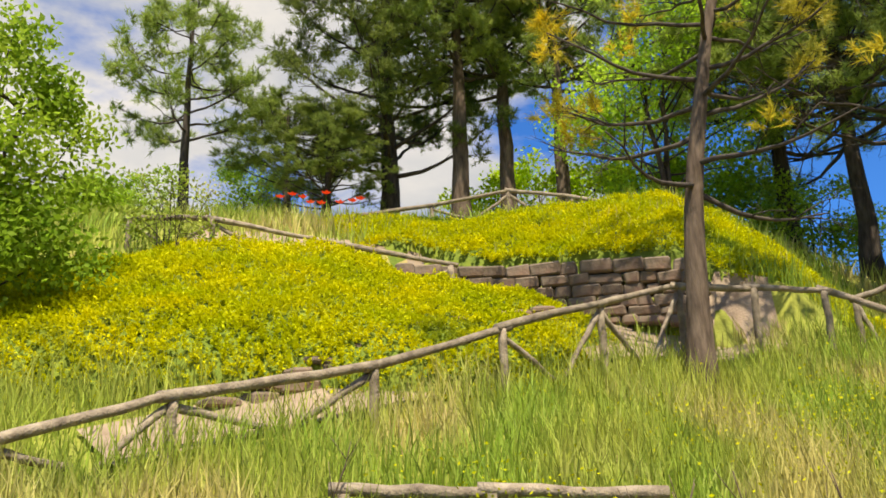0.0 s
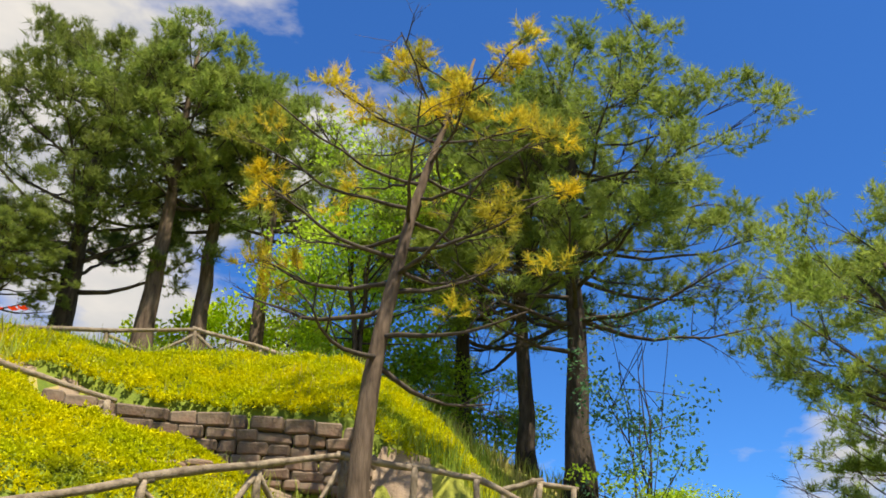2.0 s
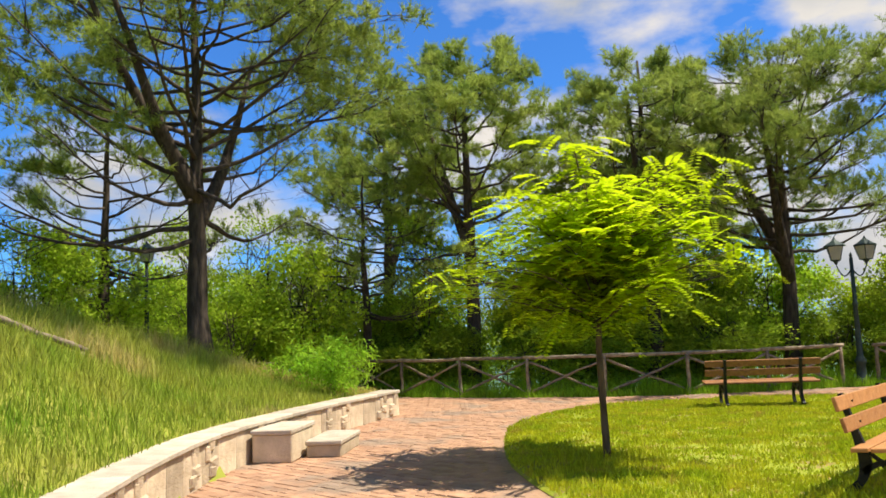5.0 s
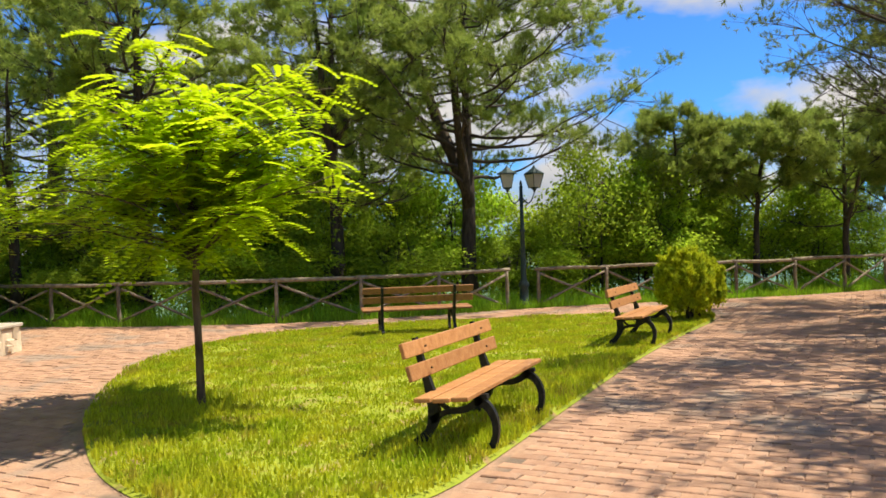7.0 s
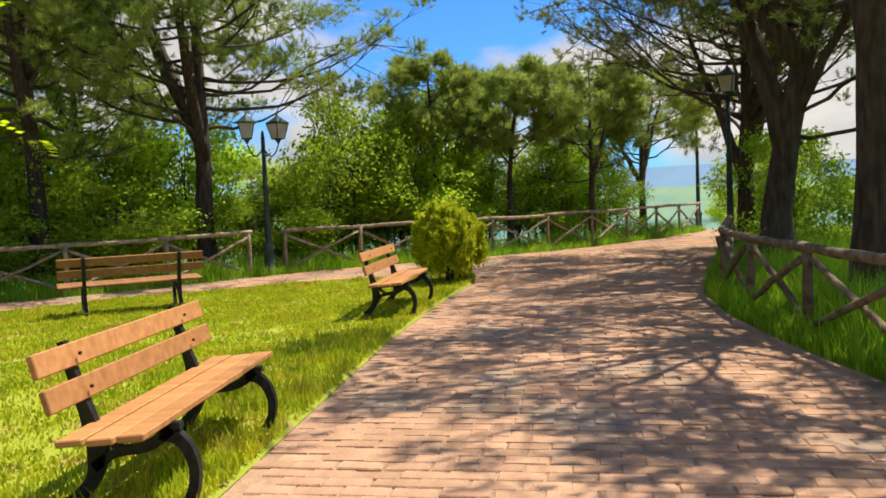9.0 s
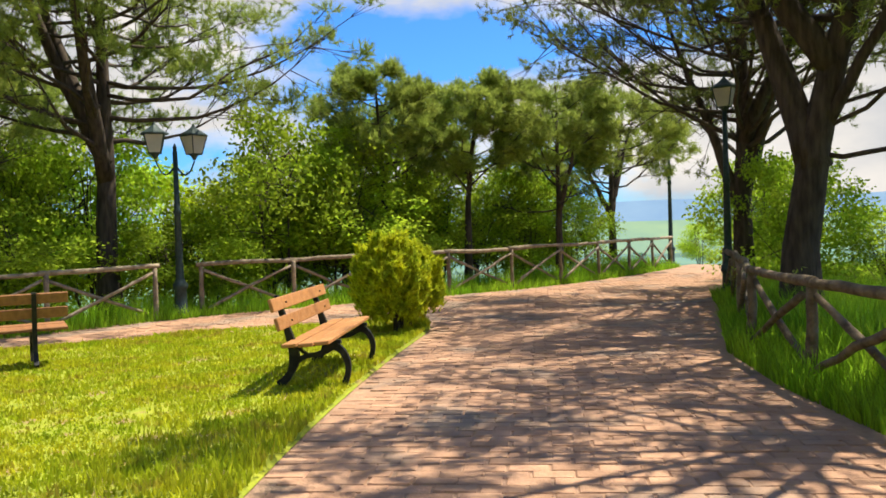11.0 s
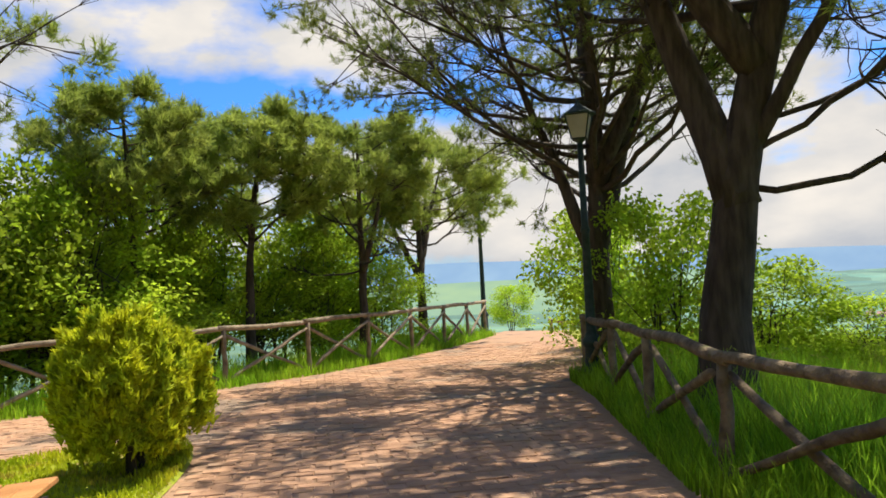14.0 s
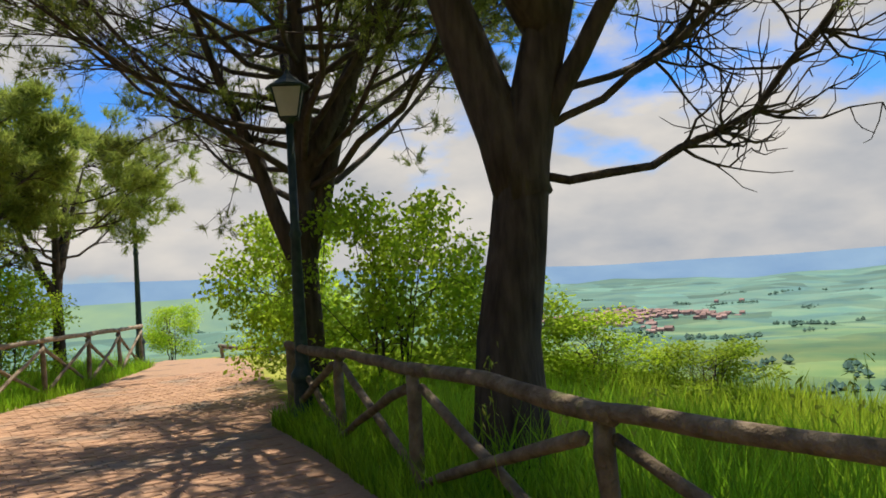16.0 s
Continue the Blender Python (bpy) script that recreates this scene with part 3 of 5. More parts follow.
# ---- trees ----
def bent(a, b, n, sag, wob):
    """A wavering line from a to b, bowed by sag in z."""
    t = np.linspace(0, 1, n)[:, None]
    p = np.asarray(a) * (1 - t) + np.asarray(b) * t
    p[:, 2] += sag * np.sin(t[:, 0] * np.pi)
    w = rng.normal(0, wob, (n, 3))
    w[0] = 0
    return p + np.cumsum(w, 0) * 0.5


def needle_tufts(centres, dirs, length, width, count, spread):
    n = len(centres)
    d = unit(dirs[:, None] + rng.normal(0, spread, (n, count, 3)))
    L = length * rng.uniform(0.6, 1.2, (n, count, 1))
    s = unit(np.cross(d, rng.normal(0, 1, (n, count, 3)))) * width
    c = centres[:, None] + dirs[:, None] * length * rng.uniform(-0.5, 0.35, (n, count, 1)) + rng.normal(0, length * 0.06, (n, count, 3))
    return np.stack([c - s, c + s, c + d * L], 2).reshape(-1, 3, 3)


def puff(centre, out, size, m):
    """Shoots over the upper and outer side of a rounded needle cushion."""
    d = unit(rng.normal(0, 1, (m, 3)) + np.asarray(out) * 0.45 + [0, 0, 0.45])
    c = np.asarray(centre) + d * size * rng.uniform(0.35, 1.0, (m, 1)) * [1.15, 1.15, 0.72]
    return c, unit(d + [0, 0, 0.55])


def leaf_quads(centres, size, droop=0.0, stretch=1.8):
    n = len(centres)
    d = unit(rng.normal(0, 1, (n, 3)) + [0, 0, -droop])
    s = unit(np.cross(d, rng.normal(0, 1, (n, 3))))
    L = size * rng.uniform(0.6, 1.3, (n, 1))
    return np.stack([centres, centres + d * L * 0.5 + s * L / stretch * 0.5, centres + d * L, centres + d * L * 0.5 - s * L / stretch * 0.5], 1)


def pine(at, height, radius, crown_from, crown_r, label, mat=None, bark=None, limbs=26, twigs=7, tufts=7, lean=(0, 0), flat=0.55, top_bias=1.0, bare=0.0, tuft_len=0.24, group="", forks=0, low_limbs=0, seed=1, stems=(), fine=False):
    """Pine: trunk, limbs that rise to a rounded crown, needle tufts at the twigs."""
    global rng
    keep, rng = rng, np.random.default_rng(seed)
    ob = thing("pine_tree", at, label, "tree", group)
    trunk, wood = Tubes(), Tubes()
    n = 14
    t = np.linspace(0, 1, n)
    tp = np.c_[lean[0] * t ** 2.4, lean[1] * t ** 2.4, -0.25 + (height * 0.93 + 0.25) * t]
    tp[1:-1, :2] += np.cumsum(rng.normal(0, 0.012 * height / 5, (n - 2, 2)), 0)
    rad = radius * (1 - 0.86 * t ** 0.9)
    rad[0] *= 1.45
    rad[1] *= 1.12
    trunk.add(tp, rad, 12, 0.07)
    top = height * 0.93
    for k in range(forks):
        ang = rng.uniform(0, 6.28)
        h0 = height * rng.uniform(0.28, 0.4)
        a = np.array([np.interp(h0, tp[:, 2], tp[:, 0]), np.interp(h0, tp[:, 2], tp[:, 1]), h0])
        b = np.array([a[0] + np.cos(ang) * crown_r * 0.55, a[1] + np.sin(ang) * crown_r * 0.55, height * rng.uniform(0.75, 0.9)])
        trunk.add(bent(a, b, 9, -0.2, 0.05), np.linspace(radius * 0.68, radius * 0.15, 9), 9, 0.06)
    cen, dirs = [], []
    for ang, h0, out_, h1, f0 in stems:
        a = np.array([np.interp(h0, tp[:, 2], tp[:, 0]), np.interp(h0, tp[:, 2], tp[:, 1]), h0 - 0.25])
        b = a + [np.cos(np.radians(ang)) * out_, np.sin(np.radians(ang)) * out_, h1 - h0]
        sp_ = bent(a, b, 10, -0.12 * out_, 0.11 if f0 < 0.2 else 0.05)
        trunk.add(sp_, np.linspace(radius * f0, radius * 0.10, 10), 10, 0.06)
        for j in range(30):
            q = sp_[rng.integers(4, 10)]
            o_ = unit(rng.normal(0, 0.8, 3) + (b - a) / np.linalg.norm(b - a) + [0, 0, 0.05])
            e = q + o_ * rng.uniform(0.4, 1.0)
            lp = bent(q, e, 6, -0.08, 0.05)
            wood.add(lp, np.linspace(0.016, 0.005, 6), 5)
            for i in range(4):
                q2 = lp[rng.integers(2, 6)]
                wood.add(bent(q2, q2 + unit(o_ + rng.normal(0, 0.7, 3)) * rng.uniform(0.2, 0.5), 4, -0.04, 0.04), np.linspace(0.007, 0.003, 4), 4)
            if rng.uniform() < 0.45 and e[2] > h0 + 0.9:
                cc, dd = puff(e, o_, 0.22, 12)
                cen.append(cc)
                dirs.append(dd)
    h_lo, h_hi = height * crown_from, top
    for k in range(limbs + low_limbs):
        u = (k + rng.uniform(0, 1)) / limbs if k < limbs else rng.uniform(-0.25, 0.0)
        h0 = h_lo + (h_hi - h_lo) * (u ** top_bias if u > 0 else u) * 0.92
        ang = k * 2.4 + rng.uniform(-0.5, 0.5)
        x0 = np.array([np.interp(h0, tp[:, 2], tp[:, 0]), np.interp(h0, tp[:, 2], tp[:, 1]), h0])
        uu = max(u, 0)
        reach = crown_r * np.sqrt(max(0.08, 1 - (uu - 0.25) ** 2 * 1.5)) * rng.uniform(0.75, 1.1)
        rise = (height - h0) * flat * rng.uniform(0.35, 0.8) if u > 0 else rng.uniform(-0.3, 0.5)
        end = x0 + [np.cos(ang) * reach, np.sin(ang) * reach, rise]
        lp = bent(x0, end, 8, -0.10 * reach, 0.03 * reach)
        r0 = max(0.018, radius * 0.24 * (1 - 0.6 * uu))
        wood.add(lp, np.linspace(r0, 0.01, 8), 6, 0.05)
        dead = rng.uniform() < bare or u < 0
        for j in range(twigs):
            v = rng.uniform(0.35, 1.0)
            s0 = np.array([np.interp(v, np.linspace(0, 1, 8), lp[:, i]) for i in range(3)])
            out = unit((lp[-1] - lp[0]) * [1, 1, 0.4] / max(reach, 0.1) + rng.normal(0, 0.55, 3) + [0, 0, 0.35])
            e = s0 + out * reach * rng.uniform(0.18, 0.36)
            wood.add(bent(s0, e, 4, 0.03, 0.02), np.linspace(0.012, 0.004, 4), 4)
            if dead and rng.uniform() < 0.85:
                for _ in range(4):
                    q = s0 + (e - s0) * rng.uniform(0.25, 1.0)
                    o2 = unit(out + rng.normal(0, 0.7, 3) - [0, 0, 0.1])
                    q2 = q + o2 * rng.uniform(0.15, 0.45)
                    wood.add(bent(q, q2, 4, 0.02, 0.02), np.linspace(0.006, 0.002, 4), 3)
                    wood.add(np.array([q * 0.4 + q2 * 0.6, q2 + rng.normal(0, 0.14, 3)]), [0.004, 0.0015], 3)
                continue
            size = (0.19 + 0.05 * crown_r) * rng.uniform(0.65, 1.25)
            cc, dd = puff(e, out, size, max(3, int(2.1 * tufts * rng.uniform(0.7, 1.3))))
            cen.append(cc)
            dirs.append(dd)
            for i in range(3):
                wood.add(np.array([s0 + (e - s0) * 0.6, cc[i]]), [0.006, 0.003], 3)
    cen, dirs = np.concatenate(cen), np.concatenate(dirs)
    part("trunk", trunk.mesh("trunk", bark or M_BARK), ob)
    part("branchwood", wood.mesh("branchwood", M_TWIG), ob)
    part("crown", soup("crown", needle_tufts(cen, dirs, tuft_len * (0.65 if fine else 0.8), (0.031 if fine else 0.042) * tuft_len, 22 if fine else 18, 0.75), mat or M_NEEDLE), ob)
    rng = keep
    return ob


def leafy(name, at, height, radius, label, mat, count=4200, size=0.10, stems=3, trunk_r=0.05, crown_from=0.2, category="shrub", group="", seed=1, droop=0.2, blobs=22, stretch=1.8, trunk_h=0.0):
    """Broadleaf shrub or tree: stems, boughs and uneven clumps of single leaves."""
    global rng
    keep, rng = rng, np.random.default_rng(seed)
    ob = thing(name, at, label, category, group)
    wood, pts = Tubes(), []
    for s in range(stems):
        a0 = rng.uniform(0, 6.28)
        foot = np.array([np.cos(a0), np.sin(a0), 0]) * (0.12 * radius if stems > 1 else 0)
        foot[2] = -0.2
        tip = np.array([np.cos(a0) * radius * 0.3, np.sin(a0) * radius * 0.3, height * rng.uniform(0.7, 0.9)]) * ([1, 1, 1] if stems > 1 else [0.2, 0.2, 1])
        sp = bent(foot, tip, 9, 0, 0.02 * height)
        wood.add(sp, np.linspace(trunk_r, trunk_r * 0.2, 9), 8, 0.06)
        for k in range(max(3, blobs // stems)):
            v = rng.uniform(max(crown_from, 0.15), 1.0)
            s0 = np.array([np.interp(v, np.linspace(0, 1, 9), sp[:, i]) for i in range(3)])
            ang = rng.uniform(0, 6.28)
            hh = height * (crown_from + (1 - crown_from) * rng.uniform(0.05, 1.0))
            rr = radius * np.sqrt(max(0.1, 1 - ((hh / height - 0.55) / 0.55) ** 2)) * rng.uniform(0.45, 1.0)
            e = np.array([np.cos(ang) * rr, np.sin(ang) * rr, max(hh, s0[2] * 0.7)])
            wood.add(bent(s0, e, 6, 0.05, 0.03), np.linspace(trunk_r * 0.35, 0.006, 6), 5)
            m = count // blobs
            spread = radius * rng.uniform(0.2, 0.36)
            q = rng.normal(0, 1, (m, 3))
            q = unit(q) * rng.uniform(0.2, 1.5, (m, 1)) ** 0.7
            pts.append(e + q * spread * [1.15, 1.15, 0.75])
    pts = np.concatenate(pts)
    pts = pts[pts[:, 2] > 0.03]
    part("trunk", wood.mesh("trunk", M_BARK), ob)
    part("crown", soup("crown", leaf_quads(pts, size, droop, stretch), mat), ob)
    rng = keep
    return ob


def put(src, x, y, s=1.0, rz=0.0, dz=0.0, sz=None):
    return copy_thing(src, pose(x, y, gz(x, y) + dz, 0, 0, rz) @ Matrix.Diagonal((s, s, sz or s, 1)))


def G(x, y, dz=0.0):
    return (x, y, gz(x, y) + dz)


# hill pines
x, y = polar(-19.7, 20)
p1 = pine(G(x, y), 7.0, 0.16, 0.32, 1.9, "slender pine on the hilltop behind the log fence", limbs=26, twigs=6, tufts=5, flat=0.3, seed=3)
x, y = polar(-4.8, 20.5)
p2 = pine(G(x, y), 10.5, 0.30, 0.16, 3.0, "dense dark pine with heavy low crown on the hilltop", M_NEEDLE_D, limbs=52, twigs=8, tufts=8, flat=0.3, seed=4)
x, y = polar(0.6, 19.5)
p3 = pine(G(x, y), 10.5, 0.27, 0.42, 2.3, "tall pine with thick grey-brown trunk", M_NEEDLE, M_BARK_L, limbs=34, twigs=7, tufts=7, flat=0.3, seed=5)
x, y = polar(4.0, 20)
put(p3, x, y, 0.95, 140, 0, 0.95)
x, y = polar(8.2, 19.8)
put(p3, x, y, 0.85, 250, 0, 0.92)
x, y = polar(-12.5, 21)
put(p1, x, y, 0.9, 80, 0, 0.62)
x, y = polar(-9.5, 19.5)
put(p2, x, y, 0.5, 200, 0, 0.36)
x, y = polar(16.5, 10.8)
pine(G(x, y, -0.05), 9.2, 0.18, 0.40, 2.3, "leaning pine with yellowing needle tufts and cones", M_NEEDLE_Y, M_BARK_L, limbs=28, twigs=4, tufts=6, fine=True, lean=(1.7, 0.1), flat=0.25, bare=0.5, tuft_len=0.26, low_limbs=4, seed=11)
for az, d, s, sz in ((23.3, 21, 0.95, 1.0), (27.7, 20, 0.9, 1.0), (31.1, 19, 1.28, 1.05)):
    x, y = polar(az, d)
    if az == 23.3:
        dk = pine(G(x, y), 12.0, 0.26, 0.36, 3.6, "dark pine with drooping boughs over the upper path", M_NEEDLE, limbs=44, twigs=8, tufts=8, flat=0.15, low_limbs=5, seed=6)
    else:
        put(dk, x, y, s, az * 31, 0, sz)
# stone pines on the east side
sp = pine(G(16.4, 10.2), 9.9, 0.27, 0.40, 4.6, "spreading stone pine with umbrella crown and dark forked trunk", limbs=46, twigs=9, tufts=9, flat=0.75, forks=3, top_bias=0.9, low_limbs=6, seed=21)
sp2 = pine(G(18.6, 14.6), 7.8, 0.20, 0.38, 2.9, "thin open pine with bare lower branches", limbs=26, twigs=6, tufts=5, flat=0.45, bare=0.35, low_limbs=6, seed=22)
sp3 = pine(G(24.2, 6.4), 11.0, 0.26, 0.42, 2.9, "tall pine with rounded crown beyond the log fence", limbs=38, twigs=8, tufts=8, flat=0.5, forks=1, low_limbs=8, seed=23)
put(sp2, 23.6, 9.4, 0.9, 120)
put(sp3, 24.0, 1.2, 0.9, 70)
sp4 = pine(G(25.0, -2.3), 10.0, 0.25, 0.33, 4.0, "stone pine with forked trunk beyond the lamp post", limbs=58, twigs=9, tufts=9, fine=True, flat=0.45, forks=3, bare=0.15, top_bias=0.95, low_limbs=0, seed=24)
put(sp3, 28.5, 10.5, 1.0, 200)
put(sp2, 27.0, 4.0, 1.0, 20)
put(sp3, 30.0, 1.0, 0.85, 300)
# small pines along the south fence
sm = pine(G(26.2, -8.6), 5.9, 0.13, 0.42, 1.45, "small pine with soft olive crown behind the fence", limbs=26, twigs=7, tufts=7, flat=0.5, lean=(-0.5, 0.4), seed=31)
put(sm, 26.6, -10.9, 1.0, 100)
sm2 = pine(G(26.6, -13.6), 5.7, 0.13, 0.45, 1.6, "small umbrella pine with bare stems", limbs=22, twigs=7, tufts=7, flat=0.6, forks=1, low_limbs=3, seed=32)
sm3 = pine(G(28.3, -16.4), 5.6, 0.15, 0.42, 2.3, "low umbrella pine with twin stems at the path end", limbs=24, twigs=8, tufts=7, flat=0.6, forks=3, seed=33)
# shading pines on the valley side
lt = pine(G(19.6, -13.6), 8.8, 0.22, 0.30, 3.9, "dark open pine with many bare branches by the lamp", M_NEEDLE_D, limbs=66, twigs=14, tufts=6, tuft_len=0.2, flat=0.6, forks=3, bare=0.35, low_limbs=0, fine=True, seed=41, stems=((40, 1.9, 1.5, 6.0, 0.6), (-140, 2.1, 1.3, 6.2, 0.6)))
bt = pine(G(15.75, -11.1), 9.2, 0.29, 0.44, 3.7, "big dark forked pine leaning over the log fence", M_NEEDLE_D, limbs=52, twigs=13, tufts=4, tuft_len=0.2, flat=0.5, forks=1, bare=0.35, low_limbs=0, lean=(-3.0, -1.7), fine=True, seed=42, stems=((29, 2.4, 1.5, 7.5, 0.78), (-165, 2.9, 1.9, 6.0, 0.32), (-148, 2.6, 2.7, 3.9, 0.12), (-160, 2.9, 2.6, 4.7, 0.11), (-120, 3.2, 2.2, 4.6, 0.10)))
rt = pine(G(11.85, -9.15), 9.0, 0.25, 0.45, 3.6, "broad pine shading the paved path", M_NEEDLE_D, limbs=38, twigs=9, tufts=6, tuft_len=0.22, flat=0.35, forks=2, bare=0.3, low_limbs=0, fine=True, seed=43)
# two copies out of view, added only to cast dappled shade on the path
put(rt, 7.4, -8.6, 0.95, 130)
put(rt, 2.5, -8.4, 0.9, 230)
# broadleaf trees and shrubs
x, y = polar(-33, 11)
leafy("broadleaf_tree", G(x, y, -0.6), 5.0, 1.5, "bright green broadleaf tree at the hill foot", M_LEAF, 16000, 0.10, 2, 0.07, 0.1, "tree", seed=51, blobs=30)
x, y = polar(16.5, 19)
leafy("broadleaf_tree", G(x, y), 6.6, 2.6, "leafy green tree behind the upper fence", M_LEAF, 20000, 0.12, 2, 0.09, 0.1, "tree", seed=52, blobs=34)
for az, d, hh, sd in ((2.3, 25, 3.2, 53), (6.2, 25, 3.6, 54), (10.5, 23, 3.0, 55)):
    x, y = polar(az, d)
    leafy("broadleaf_tree", G(x, y), hh, 1.7, "sunlit lime-green foliage behind the pines", M_LEAF_B, 3500, 0.15, 2, 0.06, 0.1, "tree", seed=sd, blobs=18)
x, y = polar(35.5, 17)
leafy("shrub", G(x, y), 5.0, 1.5, "sparse blue-green shrub against the sky", M_LEAF_S, 2200, 0.10, 4, 0.03, 0.1, seed=56, blobs=24)
x, y = polar(33, 15.5)
leafy("shrub", G(x, y), 1.7, 0.7, "small bright green bush by the upper rail", M_LEAF, 1500, 0.09, 3, 0.02, 0.05, seed=57)
x, y = polar(-20.3, 13.2)
leafy("shrub", G(x, y), 1.5, 0.8, "dry olive shrub at the end of the rail", M_GRASS, 2200, 0.07, 5, 0.015, 0.05, seed=58)
sh = [leafy("shrub", G(24.9, 3.2), 3.6, 1.6, "light green shrub beyond the log fence", M_LEAF, 9000, 0.115, 4, 0.035, 0.02, blobs=40, group="shrubs beyond the fence", seed=61),
      leafy("shrub", G(25.4, -5.8), 4.2, 1.7, "tall leafy shrub beyond the log fence", M_LEAF, 9000, 0.12, 3, 0.045, 0.06, blobs=40, group="shrubs beyond the fence", seed=62),
      leafy("shrub", G(26.0, 9.2), 3.0, 1.5, "bushy green undergrowth beyond the log fence", M_LEAF, 9000, 0.11, 5, 0.03, 0.0, blobs=40, group="shrubs beyond the fence", seed=63)]
r = np.random.default_rng(5)
line = resample([(21.5, 21), (24.2, 15.5), (24.6, 11), (23.6, 7.0), (23.0, 3.0), (23.4, -0.5), (24.8, -3.8), (25.6, -8), (26.4, -11.5), (28.0, -15)], 1.25)
for i, (x, y) in enumerate(line):
    for row in (0.2, 2.4, 5.2):
        if r.uniform() < (0.8 if row < 4 else 0.4):
            ob = put(sh[r.integers(0, 3)], x + row + r.uniform(-0.5, 0.8), y + r.uniform(-0.6, 0.6), r.uniform(0.75, 1.15) * (0.85 if row < 1 else 1.0), r.uniform(0, 360), 0, r.uniform(0.75, 1.15) * (0.6 if row < 1 else 1.05))
for x, y, s, sz in ((21.0, -15.3, 0.75, 0.75), (18.4, -13.6, 0.7, 0.72), (18.0, -15.4, 0.7, 0.5), (22.6, -17.2, 0.6, 0.55), (16.6, -15.8, 0.5, 0.3), (30.6, -21.5, 0.5, 0.4), (15.2, -15.9, 0.5, 0.26)):
    put(sh[int(x) % 3], x, y, s, x * 70, 0, sz)
for az, d, s, sz in ((44, 24, 0.9, 0.7), (48, 22, 0.9, 0.8), (52, 24, 1.0, 0.8), (56, 25, 1.0, 0.7), (60, 23, 0.9, 0.8), (64, 24, 1.0, 0.95), (41, 20, 0.8, 0.5), (38, 18, 0.7, 0.45), (20.5, 22, 1.0, 0.9), (24.5, 21.5, 1.0, 0.8), (-24, 21, 0.8, 0.4), (-14.5, 22.5, 0.8, 0.6), (14, 21, 1, 0.8)):
    x, y = polar(az, d)
    put(sh[int(az) % 3], x, y, s, az * 37, 0, sz)
# thin understorey trees between the pines
un = [leafy("broadleaf_tree", G(22.9, 12.6), 5.4, 1.25, "thin open understorey tree with small light leaves", M_LEAF, 3600, 0.10, 2, 0.045, 0.25, "tree", "understorey trees", seed=71, blobs=36),
      leafy("broadleaf_tree", G(25.6, -7.2), 3.9, 1.3, "slender broadleaf tree among the fence shrubs", M_LEAF, 5200, 0.11, 2, 0.045, 0.2, "tree", "understorey trees", seed=72, blobs=40),
      leafy("broadleaf_tree", G(26.8, 7.6), 5.2, 1.3, "open lime-tinted understorey tree in the sun", M_LEAF_B, 3600, 0.10, 2, 0.04, 0.3, "tree", "understorey trees", seed=73, blobs=36)]
for x, y, k, s in ((24.6, 13.8, 1, 0.9), (22.4, 14.6, 0, 1.0), (26.2, 11.6, 2, 1.0), (24.9, 8.0, 0, 1.0), (26.0, 5.0, 1, 0.9), (26.2, 2.4, 2, 1.0), (26.4, -0.6, 0, 1.0), (27.0, -4.6, 2, 1.0), (27.6, -6.4, 1, 1.0), (28.2, -9.6, 2, 0.95), (27.8, -11.8, 1, 0.95), (28.6, -13.4, 0, 0.9), (20.6, 18.0, 2, 0.9), (19.4, 20.0, 1, 0.8)):
    put(un[k], x, y, s, x * 83 + y * 29, 0, s * (0.66 if y < 0 else 1.0))
x, y = 15.6, 6.9
leafy("shrub", G(x, y), 0.95, 0.9, "fine feathery green bush at the wall end", M_VERGE, 5000, 0.14, 6, 0.01, 0.0, seed=66, stretch=6)

# young locust tree on the lawn
yt = thing("young_tree", (10.95, 1.15, 0.05), "young locust tree with lime-green feathery leaves on the lawn", "tree")
trunk = Tubes()
trunk.add(np.array([(0, 0, -0.15), (0.0, 0.0, 0.1), (0.02, 0.01, 0.6), (0.0, 0.02, 1.2), (0.03, 0.0, 1.7), (0.05, 0.05, 2.3), (0.0, 0.1, 2.9)]), [0.055, 0.045, 0.04, 0.037, 0.034, 0.024, 0.01], 10, 0.05)
fr = []
for k in range(74):
    ang, h0 = k * 2.4, rng.uniform(1.45, 2.75)
    reach = rng.uniform(0.7, 1.9) * (1.05 - 0.2 * (h0 - 1.35))
    a, b = np.array([0.02, 0.02, h0]), np.array([np.cos(ang) * reach, np.sin(ang) * reach, h0 + rng.uniform(0.0, 0.8)])
    lp = bent(a, b, 7, 0.12, 0.03)
    trunk.add(lp, np.linspace(0.014, 0.003, 7), 5)
    for j in range(24):
        s0 = lp[rng.integers(1, 7)] + rng.normal(0, 0.12, 3)
        out = unit(np.r_[rng.normal(0, 1, 2), rng.uniform(-0.25, 0.25)])
        side = unit(np.cross(out, [0, 0, 1]))
        L = rng.uniform(0.25, 0.46)
        for q in np.linspace(0.15, 1, 8):
            c = s0 + out * L * q - np.array([0, 0, 0.12 * q * q])
            for sg in (-1, 1):
                e = c + side * sg * 0.085 + out * 0.02 - np.array([0, 0, 0.012])
                m = (c + e) / 2
                fr.append([c, m + out * 0.03, e, m - out * 0.03])
part("trunk", trunk.mesh("trunk", M_BARK_L), yt)
part("crown", soup("crown", np.array(fr), M_LEAF_B), yt, "lime-green feathery leaflets")


